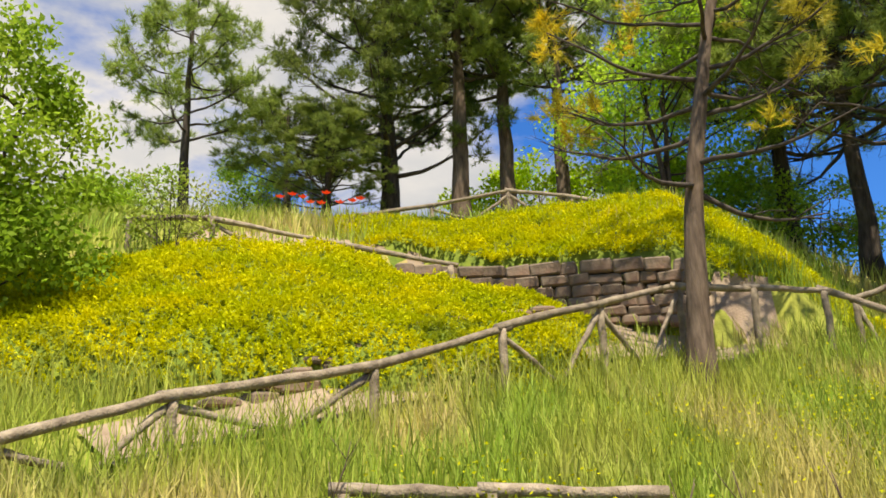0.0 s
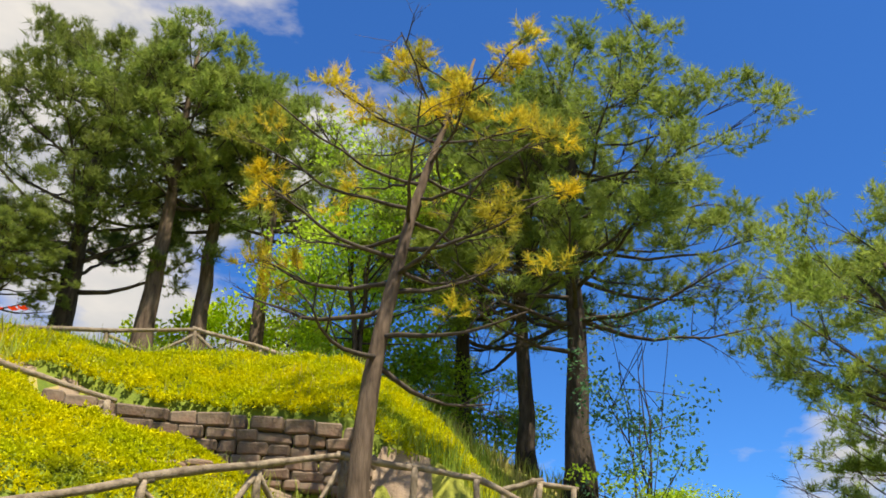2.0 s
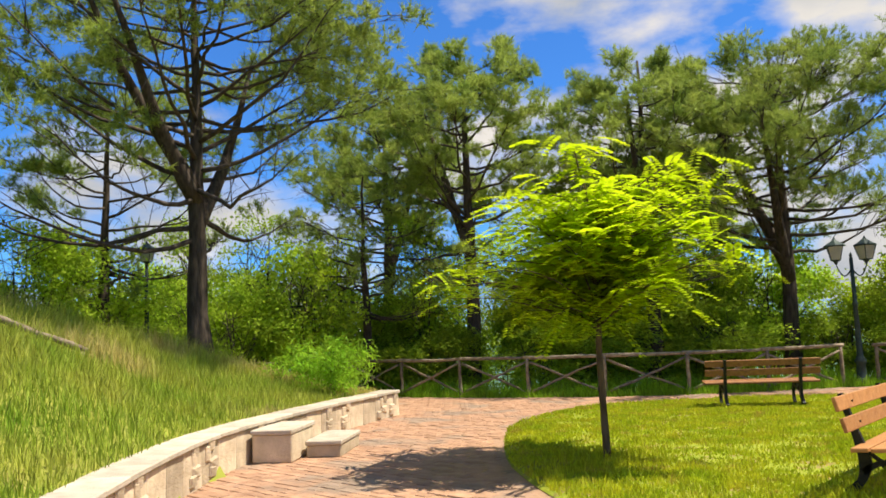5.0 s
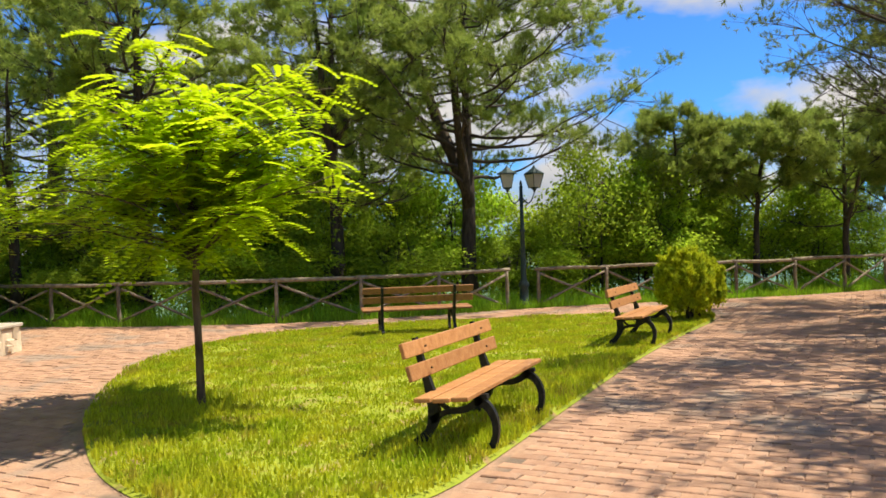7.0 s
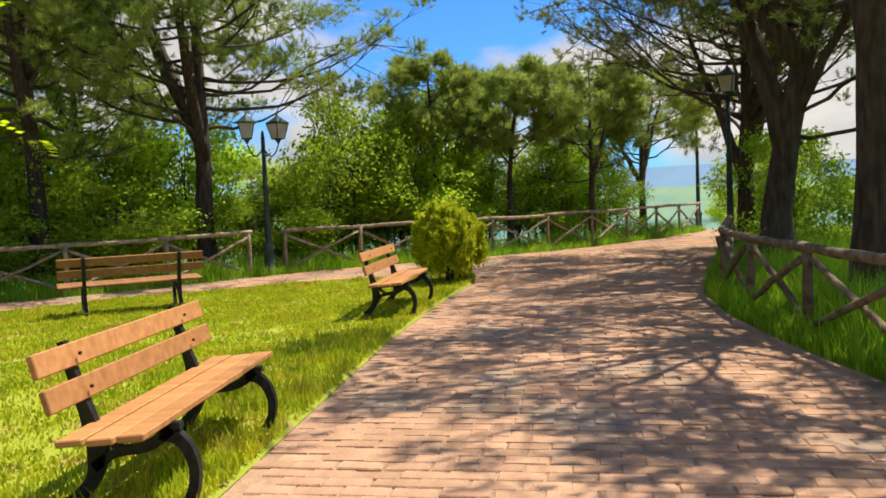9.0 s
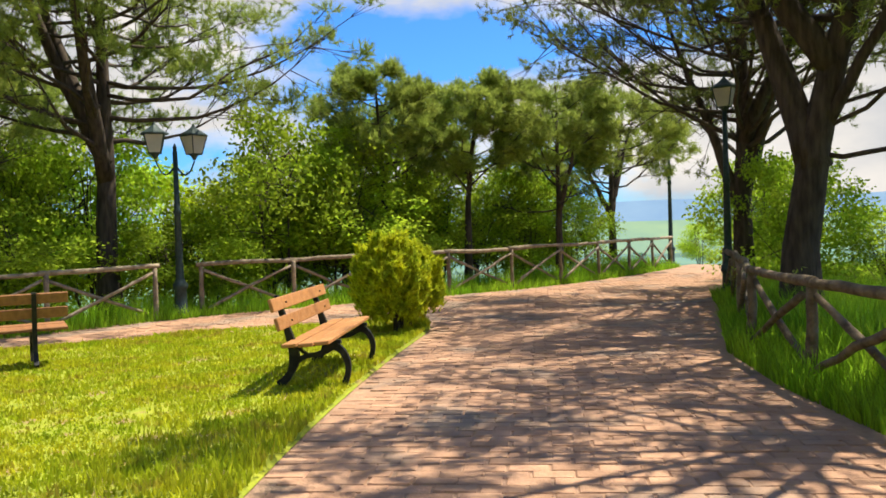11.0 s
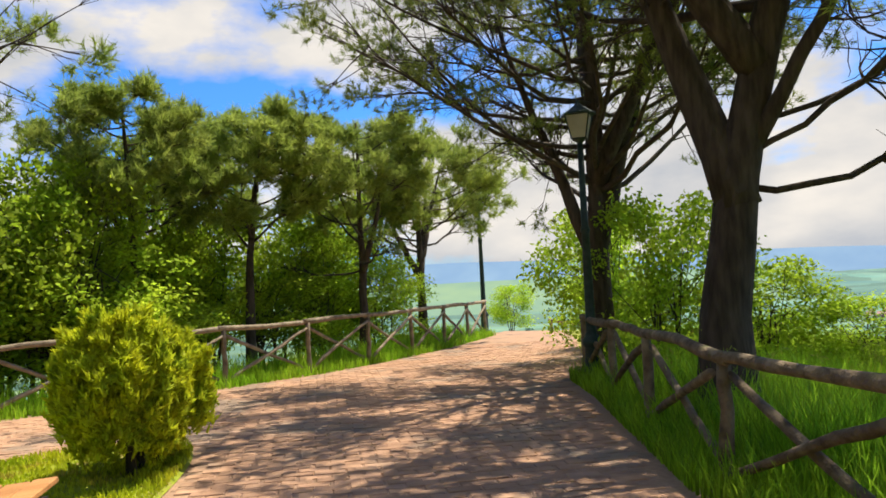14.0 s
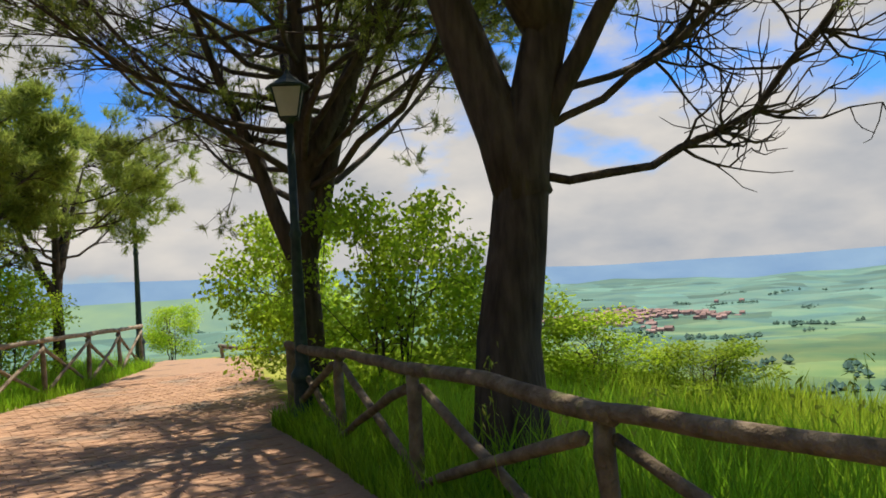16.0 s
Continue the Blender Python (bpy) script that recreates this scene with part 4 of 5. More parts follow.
# golden thuja: two lobes of upright sprays
th = thing("thuja_bush", (18.2, -6.15, 0.05), "rounded golden-green thuja bush at the lawn end", "bush")
stem = Tubes()
for dx, dy in ((-0.15, 0.05), (0.1, -0.1), (0.28, -0.3)):
    stem.add(np.array([(dx, dy, -0.1), (dx * 1.1, dy, 0.3), (dx * 1.3, dy * 1.2, 0.8)]), [0.05, 0.04, 0.01], 7, 0.1)
sprays = []
for k in range(150):
    lobe = k % 5 < 3
    c0, rx, rz_ = (np.array([-0.12, 0.10, 0.16]), 0.40, 1.14) if lobe else (np.array([0.26, -0.32, 0.14]), 0.37, 0.92)
    a, u = k * 2.39996, (k + 0.5) / 150
    ring = np.sqrt(max(0.0, 1 - (2 * u - 0.85) ** 2 / 1.35)) * rx
    foot = c0 + [np.cos(a) * ring, np.sin(a) * ring, rz_ * u * 0.86]
    up = unit(np.array([np.cos(a) * 0.42, np.sin(a) * 0.42, 1.0]) + rng.normal(0, 0.1, 3))
    m = 62
    t = rng.uniform(0, 1, m)
    plume = foot + up * (0.26 * t)[:, None] * rng.uniform(0.85, 1.15) + rng.normal(0, 1, (m, 3)) * (0.065 * (1 - 0.75 * t))[:, None]
    sprays.append(needle_tufts(plume, unit(up + rng.normal(0, 0.3, (m, 3))), 0.075, 0.013, 6, 0.45))
part("stem", stem.mesh("stem", M_BARK), th)
part("foliage", soup("foliage", np.concatenate(sprays), M_THUJA), th, "golden-tipped scale foliage")


# ---- groundcover mounds ----
def mound(cx, cy, ax, ay, rz, lift, label, n_leaf, seed, size=0.11):
    """Low hedge mass lying on the slope, an ellipse in plan with an uneven rim."""
    r = np.random.default_rng(seed)
    ob = thing("groundcover_bed", (0, 0, 0), label, "hedge")
    c, s = np.cos(np.radians(rz)), np.sin(np.radians(rz))

    def place(u, v):
        rim = 1 + 0.06 * np.sin(5 * v) + 0.04 * np.sin(11 * v + 1)
        lx, ly = ax * u * rim * np.cos(v), ay * u * rim * np.sin(v)
        x, y = cx + c * lx - s * ly, cy + s * lx + c * ly
        z = ground_z(np.stack([x, y], -1).reshape(-1, 2)).reshape(np.shape(x))
        return x, y, z + lift * np.sqrt(np.clip(1 - u ** 4, 0, 1)) + 0.05 * np.sin(x * 5) * np.cos(y * 4) - 0.04

    U, V = np.meshgrid(np.r_[np.linspace(0, 0.9, 14), 0.95, 0.98, 1.0], np.linspace(0, 2 * np.pi, 72, endpoint=False), indexing="ij")
    X, Y, Z = place(U, V)
    v = np.stack([X, Y, Z], -1).reshape(-1, 3)
    f = [(i * 72 + j, i * 72 + (j + 1) % 72, (i + 1) * 72 + (j + 1) % 72, (i + 1) * 72 + j) for i in range(16) for j in range(72)]
    # closed sheet under the leaves, its darker green paints shade into the gaps
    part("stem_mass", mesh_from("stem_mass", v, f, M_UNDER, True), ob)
    per = 12
    n_sprig = n_leaf // per
    u, a = np.sqrt(r.uniform(0, 1.02, n_sprig)), r.uniform(0, 2 * np.pi, n_sprig)
    x, y, z = place(np.minimum(u, 1.01), a)
    rise = 0.10 * clump(np.c_[x, y], seed, 0.30) * r.uniform(0.4, 1.2, n_sprig)
    foot = np.c_[x, y, z + rise - 0.02]
    # shoots lean down the slope and outwards
    lean = unit(np.c_[np.cos(a + np.radians(rz)) * u, np.sin(a + np.radians(rz)) * u - 0.5, np.full(n_sprig, 0.55)] + r.normal(0, 0.35, (n_sprig, 3)))
    t = r.uniform(0.1, 1, (n_sprig, per))
    base = (foot[:, None] + lean[:, None] * (t * size * 1.9)[..., None]).reshape(-1, 3)
    n_leaf = len(base)
    d = unit(np.repeat(lean, per, 0) * 0.6 + r.normal(0, 0.75, (n_leaf, 3)) + [0, 0, 0.15])
    sd = unit(np.cross(d, r.normal(0, 0.4, (n_leaf, 3)) + [0, 0, 1.0]))
    L = size * 0.8 * r.uniform(0.6, 1.3, (n_leaf, 1))
    q = np.stack([base, base + d * L * 0.5 + sd * L * 0.24, base + d * L, base + d * L * 0.5 - sd * L * 0.24], 1)
    part("golden_foliage", soup("golden_foliage", q, M_COVER), ob)
    return ob


for (az, d, ax, ay, rz), lift, n_leaf, size, label in zip(BEDS, (0.6, 0.3, 0.3), (170000, 130000, 16000), (0.062, 0.07, 0.085), (
        "bed of yellow-green groundcover spilling over the path wall", "domed bed of golden groundcover under the upper fence", "small golden groundcover bed beside the rail")):
    mound(*polar(az, d), ax, ay, rz, lift, label, n_leaf, int(d), size)

# yellow wildflowers in the meadow
p = []
for az, d, s, m in ((24, 8.5, 0.9, 700), (29, 9.5, 0.8, 700), (18, 8, 0.8, 300), (3, 5.6, 0.4, 220), (33, 10.2, 0.7, 500)):
    x, y = polar(az, d)
    p.append(np.c_[rng.normal(x, s, m), rng.normal(y, s * 0.8, m)])
p = np.vstack(p)
c = np.c_[p, ground_z(p) + rng.uniform(0.2, 0.42, len(p))]
tagged(new("wildflowers", soup("wildflowers", leaf_quads(c, 0.036), M_COVER)), "yellow wildflowers scattered through the meadow", "flowers", kind="stuff")


# ---- log fences ----
def log_mesh(name, length, r0, r1, mat, bend=0.03, seed=0):
    """A log along +x from the origin."""
    global rng
    keep, rng = rng, np.random.default_rng(seed)
    n = 7
    t = np.linspace(0, 1, n)
    p = np.c_[length * t, bend * length * np.sin(t * np.pi) * rng.uniform(-1, 1) + rng.normal(0, 0.006, n), bend * length * np.sin(t * np.pi) * rng.uniform(-1, 1) + rng.normal(0, 0.006, n)]
    tb = Tubes()
    tb.add(p, np.linspace(r0, r1, n) * rng.uniform(0.93, 1.07, n), 9, 0.07)
    rng = keep
    return tb.mesh(name, mat)


def lay(name, a, b, r0, r1, mat, parent, seed, bend=0.02, label=""):
    a, b = Vector(a), Vector(b)
    ob = part(name, log_mesh(name, (b - a).length, r0, r1, mat, bend, seed), parent, label)
    d = (b - a).normalized()
    ob.matrix_world = Matrix.Translation(a) @ d.to_track_quat("X", "Z").to_matrix().to_4x4()
    return ob


def log_fence(pts, top, label, mat, r=0.05, brace=True, post_h=None, seed=0, style="x", group="", skip=(), brace_to=99):
    """pts: (x, y) posts; top: rail height over the ground, or a list of heights."""
    f = thing("log_fence", G(*pts[0]), label, "fence", group)
    bpy.context.view_layer.update()
    rr = np.random.default_rng(seed)
    tops = []
    for i, (x, y) in enumerate(pts):
        z = gz(x, y)
        zt = z + (top if np.isscalar(top) else top[i])
        tops.append((x, y, zt))
        lay("post", (x, y, z - 0.15), (x + rr.uniform(-0.03, 0.03), y + rr.uniform(-0.03, 0.03), zt + 0.01), r * 1.05, r * 0.95, mat, f, seed + i, 0.006)
    for i in range(len(pts) - 1):
        if i in skip:
            continue
        a, b = Vector(tops[i]), Vector(tops[i + 1])
        d = (b - a).normalized()
        lay("rail", a - d * 0.10 + Vector((0, 0, r * 0.7)), b + d * 0.10 + Vector((0, 0, r * 0.7 + rr.uniform(-0.02, 0.02))), r * rr.uniform(0.9, 1.15), r * rr.uniform(0.75, 1.0), mat, f, seed + 50 + i, 0.012)
        if brace and i < brace_to:
            za, zb = gz(a.x, a.y), gz(b.x, b.y)
            side = Vector((-d.y, d.x, 0)) * r * 0.8
            m = (a + b) / 2
            if style == "x":
                lay("brace", a + Vector((0, 0, -0.08)) + d * 0.05 + side, Vector((b.x, b.y, zb + 0.12)) - d * 0.1 + side, r * 0.75, r * 0.6, mat, f, seed + 100 + i, 0.012)
                lay("brace", Vector((a.x, a.y, za + 0.12)) + d * 0.1 - side, b + Vector((0, 0, -0.08)) - d * 0.05 - side, r * 0.75, r * 0.6, mat, f, seed + 150 + i, 0.012)
            elif rr.uniform() < 0.7:
                zm = gz(m.x, m.y) + 0.1
                lay("brace", a + Vector((0, 0, -0.05)) + side, Vector((a.x * 0.55 + b.x * 0.45, a.y * 0.55 + b.y * 0.45, zm)), r * 0.8, r * 0.6, mat, f, seed + 100 + i, 0.01)
                lay("brace", b + Vector((0, 0, -0.05)) + side, Vector((a.x * 0.45 + b.x * 0.55, a.y * 0.45 + b.y * 0.55, zm)), r * 0.8, r * 0.6, mat, f, seed + 150 + i, 0.01)
    return f


log_fence([tuple(q) for q in FENCE_E], 0.92, "weathered log fence with crossed braces along the terrace", M_LOG, 0.045, seed=1)
log_fence([tuple(q) for q in FENCE_S], 0.92, "long weathered log fence along the path edge", M_LOG, 0.045, seed=200)
log_fence([tuple(q) for q in FENCE_R], 0.86, "mossy dark log fence on the valley side", M_LOG_D, 0.052, seed=400)


def hill_fence(rows, label, seed, style="v", mat=None, brace_to=99):
    """rows: azimuth, distance and rail height above sea of the terrace."""
    pts = [polar(a, d) for a, d, z in rows]
    log_fence([(float(x), float(y)) for x, y in pts], [z - gz(x, y) for (x, y), (a, d, z) in zip(pts, rows)], label, mat or M_LOG, 0.05, seed=seed, style=style, brace_to=brace_to)


hill_fence([(-29.5, 6.6, 1.86), (-19.6, 7.1, 2.23), (-6.1, 8.0, 2.62), (3.2, 9.0, 3.16), (10.2, 10.2, 3.61), (15.5, 11.5, 4.05), (20.2, 12.0, 4.05), (24.6, 12.0, 3.9), (29.0, 12.0, 3.40), (35.5, 12.0, 2.95), (41.7, 12.5, 2.5), (47.5, 13.3, 2.0), (52, 14.2, 1.5)], "bent weathered rail fence along the lower hill path", 600, brace_to=5)
hill_fence([(-23.0, 13.9, 5.9), (-17.6, 13.6, 5.92), (-8.9, 13.0, 5.37), (-0.3, 12.5, 4.85)], "rustic rail fence above the first groundcover bed", 700)
hill_fence([(-7.7, 17.2, 7.25), (-1.7, 17.5, 7.62), (4.1, 17.5, 7.9), (8.7, 17.5, 7.64), (12.8, 17.5, 7.38), (18.2, 17.5, 6.6), (22.7, 18.0, 6.1)], "rustic rail fence curving behind the domed bed", 800)
hill_fence([(26.4, 13.1, 3.95), (28.6, 13.3, 4.1), (30.9, 13.5, 4.05)], "short rail at the upper corner of the path", 900)
log_fence([tuple(map(float, polar(a, d))) for a, d in ((-8, 5.3), (2, 5.4), (12.5, 5.6))], 0.33, "low weathered timber rail half sunk in the meadow", M_LOG, 0.042, False, seed=950)


# ---- hill path and stone walls ----
def rubble(name, rows, label, base_drop, seed, size=0.42):
    """A dry stone face under a line of (azimuth, distance, top height)."""
    ob = thing(name, G(*polar(rows[0][0], rows[0][1])), label, "wall", kind="structure")
    bpy.context.view_layer.update()
    r = np.random.default_rng(seed)
    line = resample([(*polar(a, d), z) for a, d, z in rows], 0.05)
    run = np.r_[0, np.cumsum(np.linalg.norm(np.diff(line[:, :2], axis=0), axis=1))]
    z0 = -base_drop
    while z0 < -0.04:
        hh = min(r.uniform(0.13, 0.24), -z0)
        t = r.uniform(-0.3, 0)
        while t < run[-1]:
            L = size * r.uniform(0.55, 1.35)
            mid = float(np.clip(t + L / 2, 0, run[-1]))
            x, y, z = [float(np.interp(mid, run, line[:, i])) for i in range(3)]
            x2, y2 = [float(np.interp(min(mid + 0.2, run[-1]), run, line[:, i]) - np.interp(max(mid - 0.2, 0), run, line[:, i])) for i in (0, 1)]
            o = part("stone", box_mesh("stone", L * 0.98, 0.3, hh * 0.98, M_STONE_G, 0.03, 0.022), ob)
            o.matrix_world = pose(x + r.uniform(-0.02, 0.02), y + r.uniform(-0.04, 0.04), z + z0, r.uniform(-2, 2), r.uniform(-2, 2), np.degrees(np.arctan2(y2, x2)))
            t += L
        z0 += hh
    return ob


rubble("wall_upper", [(-4, 13.45, 5.15), (1.7, 13.25, 5.0), (7, 13.05, 4.95), (12, 12.85, 4.9), (16.5, 12.8, 4.8)], "rough stone wall under the domed bed", 1.05, 3)
rubble("wall_lower", [(-17, 8.3, 2.35), (-8.5, 9.1, 2.95), (-3, 9.9, 3.4), (2.8, 10.9, 3.75), (6, 11.4, 3.9)], "low stone edge below the first bed", 0.5, 4)


def path_strip(name, rows, wide, label):
    line = resample([polar(a, d) for a, d in rows], 0.4)
    tan = unit(np.gradient(line, axis=0))
    nrm = np.c_[-tan[:, 1], tan[:, 0]]
    cols = [line + nrm * wide * k for k in (-0.5, -0.25, 0, 0.25, 0.5)]
    v = np.concatenate([np.c_[q, ground_z(q) + 0.05] for q in cols])
    m = len(line)
    f = [(k * m + i, k * m + i + 1, (k + 1) * m + i + 1, (k + 1) * m + i) for k in range(4) for i in range(m - 1)]
    tagged(new(name, mesh_from(name, v, f, M_PATH, True)), label, "path", kind="structure")


path_strip("path", LOWER_PATH, 1.0, "pale dirt path along the lower rail")
path_strip("path", [(-19, 14.5), (-9, 13.9), (0, 13.2), (6, 12.6), (12, 12.4)], 1.1, "pale dirt path between the two beds")

# limestone retaining wall round the terrace
rw = thing("wall_terrace", (0, 0, 0), "low curved limestone retaining wall with flat coping", "wall", kind="structure")
wl_pts = resample([(0.5, 2.35), (4, 3.4), (7.6, 5.0), (9.9, 5.75), (12, 6.0), (14.4, 6.15), (17.0, 6.15)], 0.62)
shapes = [box_mesh("wall_block", 0.63, 0.34, 0.47, M_STONE, 0.018, 0.012) for _ in range(4)]
caps = [box_mesh("coping", 0.635, 0.42, 0.06, M_CAP, 0.012, 0.004) for _ in range(3)]
small = [box_mesh("rubble_stone", s, 0.06, hh, M_STONE, 0.02, 0.02) for s, hh in ((0.2, 0.16), (0.26, 0.14), (0.16, 0.2))]
for i in range(len(wl_pts) - 1):
    a, b = wl_pts[i], wl_pts[i + 1]
    m, rzd = (a + b) / 2, np.degrees(np.arctan2(b[1] - a[1], b[0] - a[0]))
    o = part("wall_block", shapes[i % 4], rw)
    o.matrix_world = pose(m[0], m[1], -0.03, 0, 0, rzd)
    o = part("coping", caps[i % 3], rw)
    o.matrix_world = pose(m[0], m[1], 0.44, 0, 0, rzd)
    if (i // 2) % 2:
        d = (b - a) / np.linalg.norm(b - a)
        for k in range(4):
            q = m + d * rng.uniform(-0.2, 0.2) + np.array([d[1], -d[0]]) * 0.165
            o = part("rubble_stone", small[k % 3], rw)
            o.matrix_world = pose(q[0], q[1], 0.02 + 0.1 * k, 0, rng.uniform(-5, 5), rzd)
for nm, x, y, w_, d_, h_ in (("stone_step", 11.25, 5.45, 1.15, 0.55, 0.42), ("stone_step", 11.85, 5.0, 1.25, 0.5, 0.22)):
    st = thing(nm, (x, y, 0), "limestone step with flat slab against the wall", "step", rz=12)
    part("block", box_mesh("block", w_ * 0.94, d_ * 0.94, h_ - 0.06, M_STONE, 0.015, 0.006), st)
    o = part("slab", box_mesh("slab", w_, d_, 0.06, M_CAP, 0.012, 0.003), st)
    o.location = (0, 0, h_ - 0.06)


# ---- benches ----
def ribbon(pts, width, thick, name, mat, y0):
    """A flat iron bar swept along a profile in the xz plane; thick may vary along it."""
    p = resample(pts, 0.02)
    tk = np.interp(np.linspace(0, 1, len(p)), np.linspace(0, 1, len(thick)), thick)
    t = unit(np.gradient(p, axis=0))
    nrm = np.c_[-t[:, 1], t[:, 0]]
    a, b = p + nrm * tk[:, None] / 2, p - nrm * tk[:, None] / 2
    return [np.c_[q[:, 0], np.full(len(q), yy), q[:, 1]] for yy in (y0 - width / 2, y0 + width / 2) for q in (a, b)]


def ribbon_mesh(name, specs, mat):
    v, f = [], []
    for pts, width, thick in specs:
        a0, b0, a1, b1 = ribbon(pts, width, thick, name, mat, 0.0)
        base, n = len(v), len(a0)
        for i in range(n):
            v += [a0[i], b0[i], b1[i], a1[i]]
        for i in range(n - 1):
            for j in range(4):
                k = (j + 1) % 4
                f.append((base + i * 4 + j, base + i * 4 + k, base + (i + 1) * 4 + k, base + (i + 1) * 4 + j))
        f += [(base + 3, base + 2, base + 1, base), (base + n * 4 - 4, base + n * 4 - 3, base + n * 4 - 2, base + n * 4 - 1)]
    return mesh_from(name, v, f, mat)


def bench(at, rz, label, slat_mat, group="park benches"):
    """Sitting towards +x, long along y."""
    ob = thing("park_bench", at, label, "bench", group, rz=rz)
    leg = ribbon_mesh("leg", [
        ([(-0.33, 0.0), (-0.27, 0.05), (-0.20, 0.14), (-0.17, 0.26), (-0.20, 0.40), (-0.26, 0.60), (-0.33, 0.84)], 0.05, [0.09, 0.06, 0.10, 0.08, 0.055, 0.05, 0.035]),
        ([(-0.20, 0.19), (-0.08, 0.27), (0.06, 0.28), (0.16, 0.33), (0.22, 0.39)], 0.05, [0.06, 0.045, 0.045, 0.06, 0.07]),
        ([(0.17, 0.37), (0.27, 0.33), (0.33, 0.22), (0.33, 0.10), (0.29, 0.0)], 0.05, [0.08, 0.06, 0.055, 0.05, 0.06]),
        ([(-0.20, 0.37), (0.0, 0.375), (0.27, 0.40)], 0.05, [0.05, 0.035, 0.035]),
        ([(-0.14, 0.36), (-0.10, 0.31), (-0.05, 0.28)], 0.04, [0.03, 0.025, 0.03])], M_IRON)
    for yy in (-0.66, 0.66):
        o = part("leg", leg, ob, "black cast-iron leg")
        o.location = (0, yy, 0)
    seat = box_mesh("seat_slat", 0.135, 2.02, 0.035, slat_mat, 0.006)
    for k, (x, z) in enumerate(((-0.13, 0.395), (0.02, 0.40), (0.17, 0.415))):
        o = part("seat_slat", seat, ob)
        o.matrix_basis = pose(x, 0, z, 0, -4, 0)
    back = box_mesh("back_slat", 0.035, 2.02, 0.12, slat_mat, 0.006)
    for x, z in ((-0.215, 0.545), (-0.265, 0.715)):
        o = part("back_slat", back, ob)
        o.matrix_basis = pose(x, 0, z, 0, -15, 0)
    bolt = box_mesh("bolt", 0.012, 0.016, 0.016, M_IRON)
    for yy in (-0.66, 0.66):
        for x, z in ((-0.2, 0.6), (-0.25, 0.77)):
            o = part("bolt", bolt, ob)
            o.location = (x + 0.012, yy, z)
    return ob


bench((9.57, -1.64, 0.05), -113, "wooden slat bench with black cast-iron legs on the lawn edge", M_SLAT)
bench((15.36, -4.51, 0.05), -116.5, "orange-brown slat bench with iron legs beside the thuja", M_SLAT)
bench((17.6, -0.95, 0.06), 9, "dark slat bench facing the far fence across the lawn", M_SLAT_D)
# ---- lamps ----
def lantern(ob, x, y, z, rz):
    """A tapered four-sided street lantern whose foot is at x, y, z."""
    m = pose(x, y, z, 0, 0, rz)
    w0, w1, h = 0.10, 0.17, 0.34
    fr = Tubes()
    cs0 = [(sx * w0, sy * w0, 0.05) for sx, sy in ((1, 1), (-1, 1), (-1, -1), (1, -1))]
    cs1 = [(sx * w1, sy * w1, 0.05 + h) for sx, sy in ((1, 1), (-1, 1), (-1, -1), (1, -1))]
    for i in range(4):
        fr.add(np.array([cs0[i], cs1[i]]), [0.010, 0.012], 5)
        fr.add(np.array([cs0[i], cs0[(i + 1) % 4]]), [0.011, 0.011], 5)
        fr.add(np.array([cs1[i], cs1[(i + 1) % 4]]), [0.014, 0.014], 5)
    fr.add(np.array([(0, 0, -0.06), (0, 0, 0.0), (0, 0, 0.05)]), [0.02, 0.05, 0.10], 8)
    frame_ob = part("lantern_frame", fr.mesh("lantern_frame", M_POLE, False), ob)
    frame_ob.matrix_basis = m
    hood = Tubes()
    hood.add(np.array([(0, 0, 0.39), (0, 0, 0.41), (0, 0, 0.47), (0, 0, 0.53), (0, 0, 0.56), (0, 0, 0.62)]), [0.255, 0.25, 0.15, 0.07, 0.035, 0.008], 8)
    part("hood", hood.mesh("hood", M_POLE, False), frame_ob)
    for i in range(4):
        k = (i + 1) % 4
        q = [np.array(c) * [0.97, 0.97, 1] for c in (cs0[i], cs0[k], cs1[k], cs1[i])]
        o = part("pane", mesh_from("pane", q, [(0, 1, 2, 3)], M_GLASS), frame_ob, "milky glass pane")


def street_lamp(at, height, arms, label, rz=0.0):
    ob = thing("street_lamp", at, label, "lamp", "street lamps", rz=rz)
    post = Tubes()
    post.add(np.array([(0, 0, 0), (0, 0, 0.10), (0, 0, 0.12), (0, 0, 0.50), (0, 0, 0.54), (0, 0, 0.60), (0, 0, 0.66), (0, 0, 0.72), (0, 0, height * 0.62), (0, 0, height * 0.63), (0, 0, height * 0.65), (0, 0, height)]),
             [0.15, 0.15, 0.12, 0.105, 0.135, 0.135, 0.095, 0.075, 0.055, 0.075, 0.052, 0.042], 14)
    part("pole", post.mesh("pole", M_POLE), ob)
    if arms:
        for s in (-1, 1):
            a = Tubes()
            t = np.linspace(0, 1, 12)
            a.add(np.c_[s * (0.03 + 0.33 * t), 0 * t, height - 0.30 - 0.16 * np.sin(t * np.pi * 0.9) + 0.18 * t ** 3], np.linspace(0.018, 0.014, 12), 7)
            part("arm", a.mesh("arm", M_POLE), ob)
            lantern(ob, s * 0.36, 0, height - 0.10, 20 * s)
        fin = Tubes()
        fin.add(np.array([(0, 0, height), (0, 0, height + 0.06), (0, 0, height + 0.14)]), [0.03, 0.04, 0.006], 8)
        part("finial", fin.mesh("finial", M_POLE), ob)
    else:
        lantern(ob, 0, 0, height, 15)
    return ob


street_lamp((22.95, -3.55, 0.0), 3.05, True, "dark green twin-lantern street lamp at the fence gap", -75)
street_lamp((19.0, -12.72, gz(19.0, -12.72)), 3.42, False, "dark street lamp with a single lantern beside the pine", 20)
street_lamp((29.2, -19.2, gz(29.2, -19.2)), 4.3, False, "thin street lamp at the far end of the path", 0)
x, y = polar(54.4, 24)
